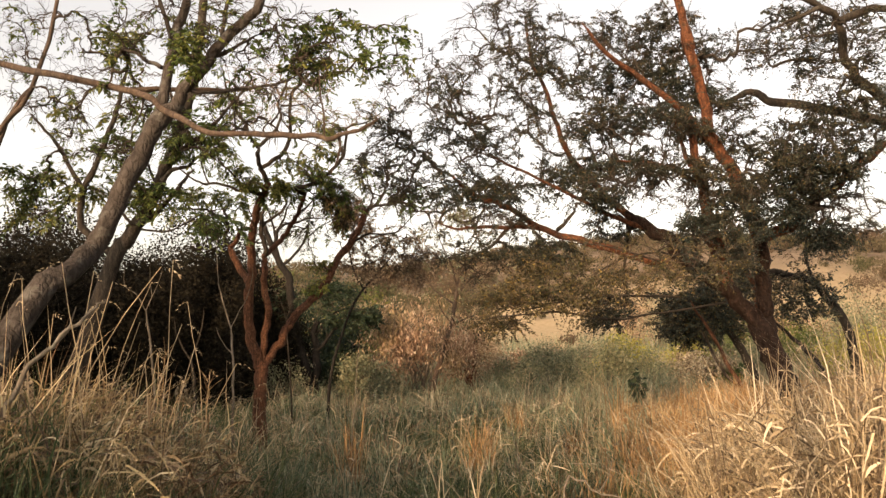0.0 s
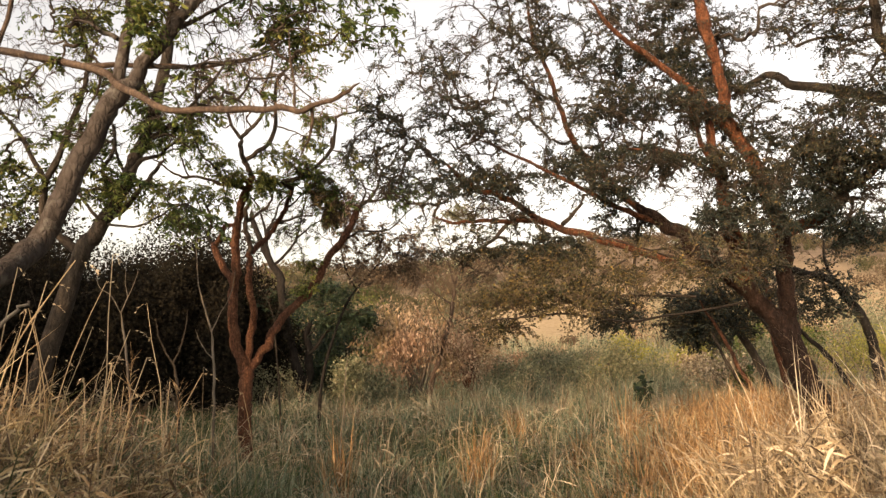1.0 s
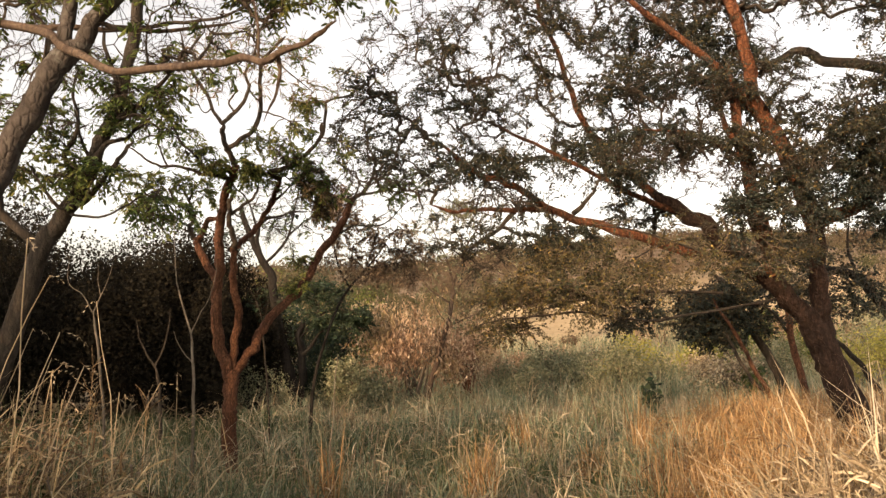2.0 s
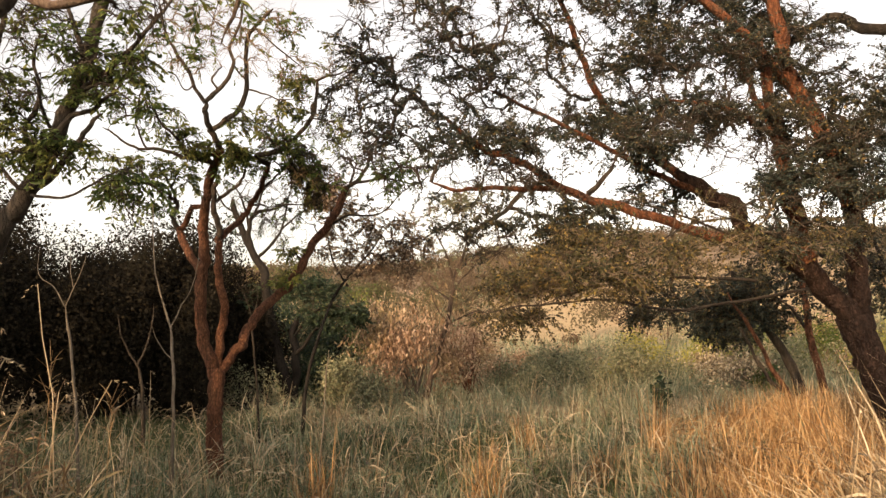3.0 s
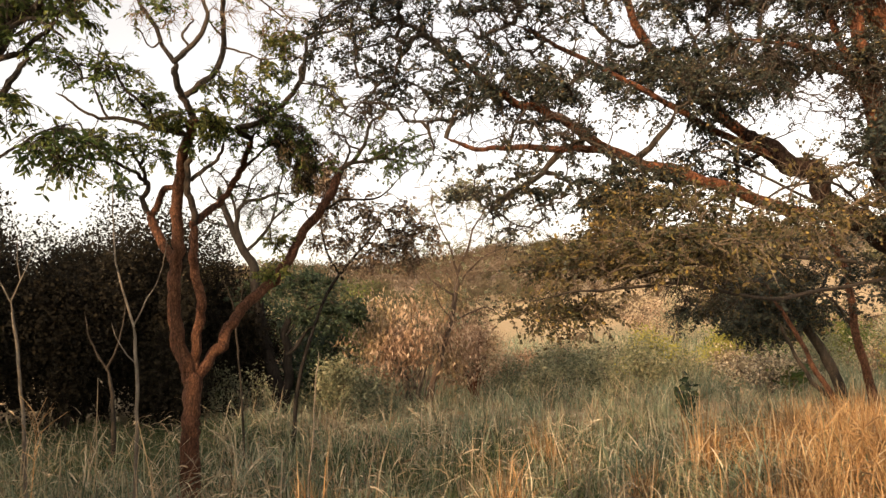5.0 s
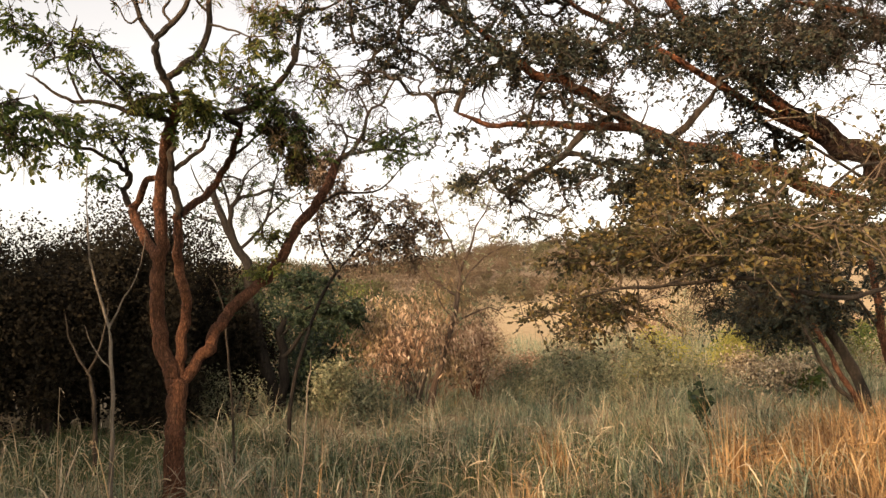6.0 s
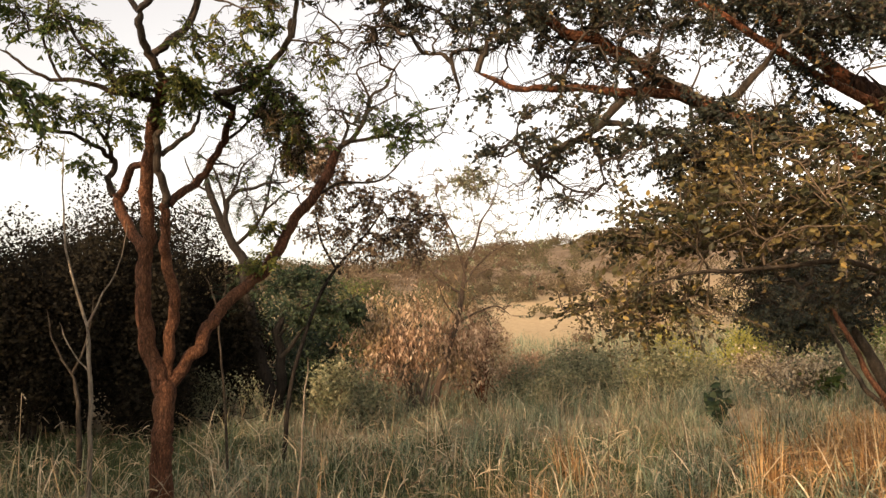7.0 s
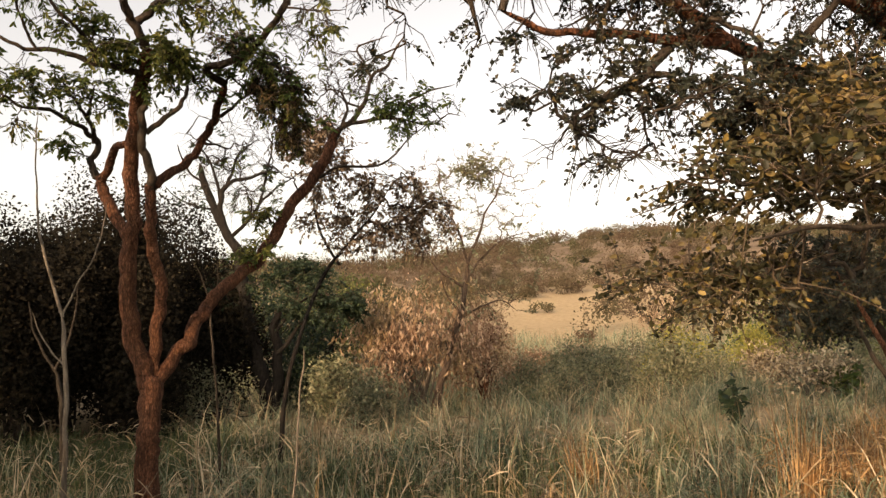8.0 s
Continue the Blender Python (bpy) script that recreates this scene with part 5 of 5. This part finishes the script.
bush("undergrowth_bush", (-2.0, 21.5), (1.3, 0.9, 1.6), LEAF_OLIVE, 3500, 0.09, "shaded olive undergrowth bush", 8, None, "bush", 0.15, 10, "undergrowth")
bush("undergrowth_bush", (-3.4, 23.6), (1.4, 1.0, 1.8), LEAF_DEEP, 2600, 0.10, "dark shaded undergrowth bush", 8, None, "bush", 0.15, 10, "undergrowth")
bush("pale_dry_bush", (8.2, 22.5), (1.6, 1.0, 1.3), STRAW, 1600, 0.09, "pale dry brushy bush below the leaning trees", 14, BARK_PALE, "bush", 0.1, 10)
bush("pale_dry_bush", (8.8, 26.0), (1.6, 1.0, 1.2), STRAW, 1800, 0.10, "pale dry brushy bush", 12, BARK_PALE, "bush", 0.1, 10)

for x, y, sx, sz, leaf, words in ((2.2, 27.5, 1.4, 1.1, LEAF_BROWN, "low dry brown bush in the meadow"), (1.8, 25.0, 0.9, 1.1, LEAF_OLIVE, "small grey-olive bush in grass"),
                             (7.2, 25.5, 1.2, 1.4, LEAF_OLIVE, "grey-olive bush among the grass"), (10.5, 25.0, 1.6, 1.8, LEAF_OLIVE, "grey-olive bush among the grass"),
                             (12.5, 23.0, 1.8, 2.2, LEAF_YELLOW, "yellowing bush at the field edge"), (11.0, 30.0, 2.0, 2.4, LEAF_OLIVE, "rounded grey-olive bush in grass"),
                             (5.2, 30.5, 1.6, 1.1, LEAF_BROWN, "brown dry bush on the slope's foot"), (-3.5, 28.5, 1.7, 2.8, LEAF_GREEN, "green bush behind the dry shrubs"),
                             (-1.0, 30.0, 2.4, 3.4, LEAF_BROWN, "wide dry pinkish bush on the slope's foot"), (-5.8, 26.5, 1.6, 3.0, LEAF_GREEN, "green bush behind the thicket's edge"),
                             (2.8, 23.6, 0.9, 1.3, LEAF_OLIVE, "grey-olive weedy bush in grass"), (4.6, 23.4, 0.8, 1.2, LEAF_OLIVE, "grey-olive weedy bush in grass"),
                             (4.7, 28.0, 1.3, 1.4, LEAF_OLIVE, "grey-olive bush among the grass"), (6.6, 27.6, 1.2, 1.3, LEAF_OLIVE, "grey-olive bush among the grass"),
                             (9.4, 28.4, 1.4, 1.8, LEAF_YELLOW, "yellowing bush in the meadow"), (1.4, 31.5, 1.8, 2.2, LEAF_BROWN, "dry tan bush at the slope's foot"),
                             (3.4, 32.5, 1.4, 0.9, LEAF_BROWN, "dry tan bush at the slope's foot"), (-3.0, 33.0, 2.4, 3.2, LEAF_BROWN, "wide dry pinkish bush on the slope")):
    bush("meadow_bush", (x, y), (sx, 0.8 * sx, sz), leaf, int(2200 * sx), 0.085, words, 8, BARK_PALE, "bush", 0.12, 12, "meadow bushes", 0.24, 0.42, 0.6)

for k in range(18):
    x, y = rng.uniform(10.5, 24), rng.uniform(23, 42)
    sz = rng.uniform(1.5, 3.4)
    leaf, words = ((LEAF_OLIVE, "grey-olive bush below the hillside"), (LEAF_BROWN, "dry brown bush below the hillside"), (LEAF_GREEN, "green bush below the hillside"))[k % 3]
    bush("slope_bush", (x, y), (0.7 * sz, 0.6 * sz, sz), leaf, 1800, 0.10, words, 6, None, "bush", 0.12, 10, "slope bushes", 0.3, 0.42, 0.4)

for x, y, sz, leaf, words in ((-6.0, 33.0, 3.2, LEAF_DEEP, "deep green bush on the slope's foot"), (-4.2, 36.0, 3.4, LEAF_GREEN, "green bush on the slope's foot"), (-2.0, 38.0, 3.2, LEAF_DEEP, "deep green bush on the slope's foot"),
                              (-8.5, 37.0, 4.2, LEAF_GREEN, "green bush on the slope's foot"), (0.2, 40.0, 2.6, LEAF_OLIVE, "grey-olive bush on the slope"), (-6.5, 42.0, 4.2, LEAF_DEEP, "deep green bush on the slope")):
    bush("slope_bush", (x, y), (0.75 * sz, 0.6 * sz, sz), leaf, 2600, 0.12, words, 6, None, "bush", 0.12, 12, "slope bushes", 0.3, 0.42, 0.4)

# ---------------------------------------------------------------- hillside scrub
n = 1600
hx, hy = rng.uniform(-45, 95, n), 33 + 118 * rng.random(n) ** 0.75
across = (hx + 0.35) / (hy - 5.8)
open_field = (across > 0.045) & (across < 0.6) & (hy > 32) & (hy < 57 + 75 * (across - 0.05)) & (rng.random(n) < np.where(across < 0.2, 0.97, 0.6))
hx, hy = hx[~open_field], hy[~open_field]
P, S = [], []
for x, y in zip(hx, hy):
    sz = rng.uniform(0.8, 2.8) * (1.0 if y < 120 else 1.25)
    near = abs(x - 0.22 * y) < 0.42 * y
    m = (420 if y < 80 else 200) if near else 50
    lob = rng.uniform(-1, 1, (6, 3)) * (0.6 * sz, 0.5 * sz, 0.25 * sz)
    g = rng.standard_normal((m, 3))
    g = g / np.linalg.norm(g, axis=1)[:, None] * rng.random((m, 1)) ** 0.4 * (0.38 * sz, 0.34 * sz, 0.30 * sz)
    P.append(g + lob[rng.integers(0, 6, m)] + (x, y, float(ground_z(x, y)) + 0.4 * sz))
    S.append((0.6 if near else 1.3) * np.full(m, 0.09 + 0.05 * sz + 0.0014 * y))
P, S = np.vstack(P), np.concatenate(S)
v, f = leaf_cloud(P, rng.standard_normal(P.shape), S * rng.uniform(0.6, 1.3, len(S)), slim=0.4)
tagged(new("hillside_scrub", mesh_of("hillside_scrub", v, f, SCRUB)), "scattered dry scrub and small trees on the hillside", "scrub", "", "stuff")

# ---------------------------------------------------------------- unseen trees, added beside the path to shade the meadow
for x, y, sx, sz, n in ((-7.7, 2.1, 1.7, 6.4, 1500), (-5.9, -3.0, 0.9, 5.6, 700), (-4.1, -2.6, 0.9, 4.0, 1000), (-9.6, 5.1, 1.3, 5.4, 2500), (-11.6, 8.2, 1.5, 6.0, 4000),
                        (-13.4, 9.3, 2.2, 6.6, 6000), (-16.0, 10.5, 2.4, 7.2, 6000), (-19.0, 11.0, 2.6, 8.0, 6000), (-9.8, 1.2, 1.8, 4.6, 1300), (-12.5, 4.2, 1.8, 5.0, 1700)):
    bush("shade_tree", (x, y), (sx, 0.9 * sx, sz), LEAF_GREEN, n, 0.26, "unseen leafy tree added to shade the meadow and thicket", 6, BARK_BROWN, "tree", 0.1, 14, "edge trees")

# Unseen high-crowned tree, placed behind the start to shade the spreading tree's trunk.
bush("shade_tree", (-2.0, -3.7), (1.1, 1.0, 3.0), LEAF_GREEN, 2200, 0.22, "unseen leafy tree added to shade the spreading tree's trunk", 6, BARK_BROWN, "tree", 0.1, 12, "edge trees", 0.32, 1.65)

# ---------------------------------------------------------------- grass
blades("meadow_grass", spots(5200, -12, 12, 6.5, 27, 1.2, 1.3), 19, (0.3, 0.82), 0.015, 0.95, GRASS, "grey-green meadow grass with dry tips", 0.13)
blades("deep_green_grass", spots(2600, -11, 9, 6.5, 19, 1.3), 16, (0.22, 0.5), 0.014, 0.6, SEDGE, "deep green grass between the dry stalks", 0.12)
px, py = rng.uniform(-12, -3.8, 900), rng.uniform(15.5, 20, 900)
blades("thicket_edge_grass", (px, py), 16, (0.2, 0.5), 0.014, 0.7, SEDGE, "dim green grass along the thicket", 0.2)
blades("hollow_grass", spots(330, -0.6, 2.2, 5.6, 9.4, 1.0), 26, (0.35, 0.75), 0.014, 0.5, SEDGE, "dark green grass in the hollow", 0.13)
blades("meadow_straw", spots(950, -10, 10, 6.5, 24, 1.35, 1.0), 8, (0.6, 1.15), 0.012, 0.9, STRAW, "dry straw stalks among the meadow grass", 0.10)
blades("near_short_grass", spots(2200, -9, 9, -7, 6.8, 1.0), 16, (0.2, 0.42), 0.012, 0.6, GRASS, "short meadow grass along the path", 0.2)
blades("far_meadow_grass", spots(1900, -16, 26, 24, 46, 1.2), 13, (0.4, 0.9), 0.022, 0.5, GRASS, "grey-green grass at the meadow's far side", 0.3)
blades("straw_bank_grass", spots(400, 2.15, 6.8, 4.0, 6.7, 1.0), 27, (0.75, 1.65), 0.011, 0.5, STRAW, "tall pale straw grass on the bank in sun", 0.16)
litter("straw_bank_thatch", 16000, 2.0, 6.4, 4.0, 6.7, 0.15, 1.55, (0.08, 0.30), 0.013, STRAW, "bent and broken straw blades on the bank")
bx, by = spots(1350, 0.0, 8.0, 7.6, 16.5, 1.1)
blades("rusty_bank_grass", (bx + 2.6 + 0.45 * (by - 10.0) + 0.35 * waves(bx, by, 1.3), by), 27, (0.45, 0.95), 0.012, 0.38, STRAW_RED, "rusty orange dry grass on the bank", 0.13)
litter("rusty_bank_thatch", 8000, 3.4, 10.5, 7.6, 15, 0.1, 0.85, (0.12, 0.35), 0.012, STRAW_RED, "bent rusty blades on the bank")
blades("tall_side_grass", spots(400, -7.5, -1.75, 4.3, 7.4, 1.0), 17, (0.7, 1.5), 0.010, 0.6, STRAW_GOLD, "tall yellow grass gone to straw", 0.16)
litter("side_grass_thatch", 12000, -6.5, -1.6, 4.3, 7.3, 0.5, 1.45, (0.08, 0.30), 0.014, STRAW_GOLD, "bent and broken yellow blades beside the path")
blades("tall_side_green_grass", spots(460, -7.5, -1.6, 3.8, 8.8, 1.0), 24, (0.6, 1.25), 0.011, 0.55, SEDGE, "green blades below the tall straw", 0.14)
blades("leafy_green_grass", spots(260, -6.0, -1.0, 3.4, 5.2, 1.0), 24, (0.5, 1.05), 0.018, 0.75, SEDGE, "broad green grass leaves before the straw", 0.16)
litter("meadow_thatch", 6500, -9, 7, 7.0, 19, 0.1, 0.75, (0.12, 0.40), 0.012, STRAW, "bent dry blades in the meadow")
for x, y in ((2.13, 12.4), (0.55, 11.6), (3.1, 12.9), (1.5, 15.3), (2.6, 10.6), (-1.4, 10.9)):
    blades("rusty_tussock", (np.array([x - 0.06, x + 0.08]), np.array([y, y + 0.05])), 45, (0.6, 1.0), 0.012, 0.25, STRAW_RED, "upright rusty tussock of dry grass", 0.10, "tussock")

# ---------------------------------------------------------------- single dry stalks, sticks and plumes


def stalk(x, y, height, lean, way):
    """One dry grass stem with a nodding seed head."""
    z = float(ground_z(x, y))
    ob = thing("dry_stalk", (x, y, z), "thin pale dry grass stalk with a nodding head", "stalk", "dry stalks")
    s = np.linspace(0, 1, 8)
    d = np.array([math.cos(way), math.sin(way), 0])
    line = d * (lean * height * s ** 2.2)[:, None] + np.array([0, 0, 1.0]) * (height * (s - 0.2 * lean * s ** 2))[:, None] + rng.normal(0, 0.008, (8, 3)) - (0, 0, 0.03)
    part_mesh("stem", mesh_of("stem", *tube(line, np.linspace(0.0055, 0.0025, 8), 5), STRAW, True), ob)
    n = 9
    u = rng.uniform(0, 1, (n, 1))
    tip = line[-1] + d * 0.14 * u - np.array([0, 0, 0.07]) * u * u
    v, f = leaf_cloud(tip, d * 0.6 + rng.standard_normal((n, 3)) * 0.35 - (0, 0, 0.4), rng.uniform(0.018, 0.036, n), slim=0.12)
    part_mesh("seed_head", mesh_of("seed_head", v, f, STRAW), ob)["kind"] = "stuff"


for x0, x1, y0, y1, h0, h1, count in ((-4.8, -1.9, 4.2, 7.0, 1.5, 2.5, 44), (-6, -1.8, 7.5, 12, 1.1, 1.8, 16), (1.9, 4.2, 4.2, 6.3, 1.3, 1.85, 16), (-4, 4, 8.5, 17, 0.9, 1.5, 26)):
    for k in range(count):
        stalk(rng.uniform(x0, x1), rng.uniform(y0, y1), rng.uniform(h0, h1), abs(rng.normal(0, 0.2)), rng.uniform(0, 2 * math.pi))
t = tree("dry_stalk", (-1.31, 10.9), BARK_PALE, "tall pale dry stem standing alone in the grass", "stalk", "dry stalks")
limb(t, "stem", [(-1.31, 10.9, 0.0), (-1.32, 10.9, 0.6), (-1.28, 10.9, 1.2), (-1.26, 10.92, 1.6), (-1.24, 10.9, 1.85)], 0.011, 0.005)
limb(t, "twig", [(-1.30, 10.9, 0.95), (-1.24, 10.88, 0.98), (-1.17, 10.88, 0.88)], 0.005, 0.003)
t = tree("dry_stalk", (1.0, 9.9), BARK_PALE, "pale bare dry stem with thin forks in the meadow", "stalk", "dry stalks")
limb(t, "stem", [(1.02, 9.9, 0.1), (0.99, 9.9, 0.5), (0.93, 9.9, 0.72), (0.90, 9.92, 0.95)], 0.009, 0.004)
limb(t, "twig", [(0.94, 9.9, 0.70), (0.80, 9.9, 0.80), (0.66, 9.92, 0.80)], 0.006, 0.003)
limb(t, "twig", [(0.96, 9.9, 0.6), (1.06, 9.88, 0.82), (1.08, 9.88, 1.02)], 0.005, 0.002)

for x, y, h in ((-3.45, 9.0, 1.75), (-2.95, 9.1, 1.45), (-3.7, 9.6, 1.5)):
    ob = thing("plume_grass", (x, y, float(ground_z(x, y))), "slender reddish plume grass going to seed", "grass", "plume grass")
    line = np.stack([np.linspace(0, 0.06, 6), np.zeros(6), np.linspace(-0.03, h - 0.35, 6)], 1)
    part_mesh("stem", mesh_of("stem", *tube(line, np.linspace(0.006, 0.003, 6), 5), STRAW_RED, True), ob)
    rays = []
    for k in range(16):
        s0 = line[-1] + np.array([0, 0, 0.35 * k / 16])
        e = s0 + rng.normal(0, 0.07, 3) + (0, 0, 0.10)
        rays.append((np.array([s0, (s0 + e) / 2 + (0, 0, 0.01), e]), np.array([0.003, 0.0025, 0.002])))
    part_mesh("plume", mesh_of("plume", *tubes(rays, 4), STRAW_RED, True), ob)


def stick(pts, r0, words):
    """A dry fallen branch with a fork."""
    a = pts[0]
    ob = thing("dry_branch", a, words, "branch", "fallen branches")
    line = smooth_line(pts, 5) - np.array(a)
    line[1:-1] += rng.normal(0, 0.012, (len(line) - 2, 3))
    part_mesh("stem", mesh_of("stem", *tube(line, np.linspace(r0, r0 * 0.4, len(line)), 7), BARK_PALE, True), ob)
    m = line[len(line) // 2]
    side = np.array([m, m + (0.08, 0.02, 0.10), m + (0.12, 0.03, 0.26)])
    part_mesh("fork", mesh_of("fork", *tube(side, np.linspace(r0 * 0.5, r0 * 0.2, 3), 6), BARK_PALE, True), ob)


stick([(-2.9, 4.75, 1.45), (-2.76, 4.8, 1.86), (-2.53, 4.8, 2.12), (-2.33, 4.85, 2.31), (-2.25, 4.9, 2.41)], 0.02, "pale dead branch leaning in the tall grass")
stick([(0.88, 5.55, 0.1), (0.90, 5.5, 1.05), (1.12, 5.45, 1.03), (1.34, 5.4, 0.94), (1.5, 5.3, 0.7)], 0.011, "pale bent dry branch lying in the grass")
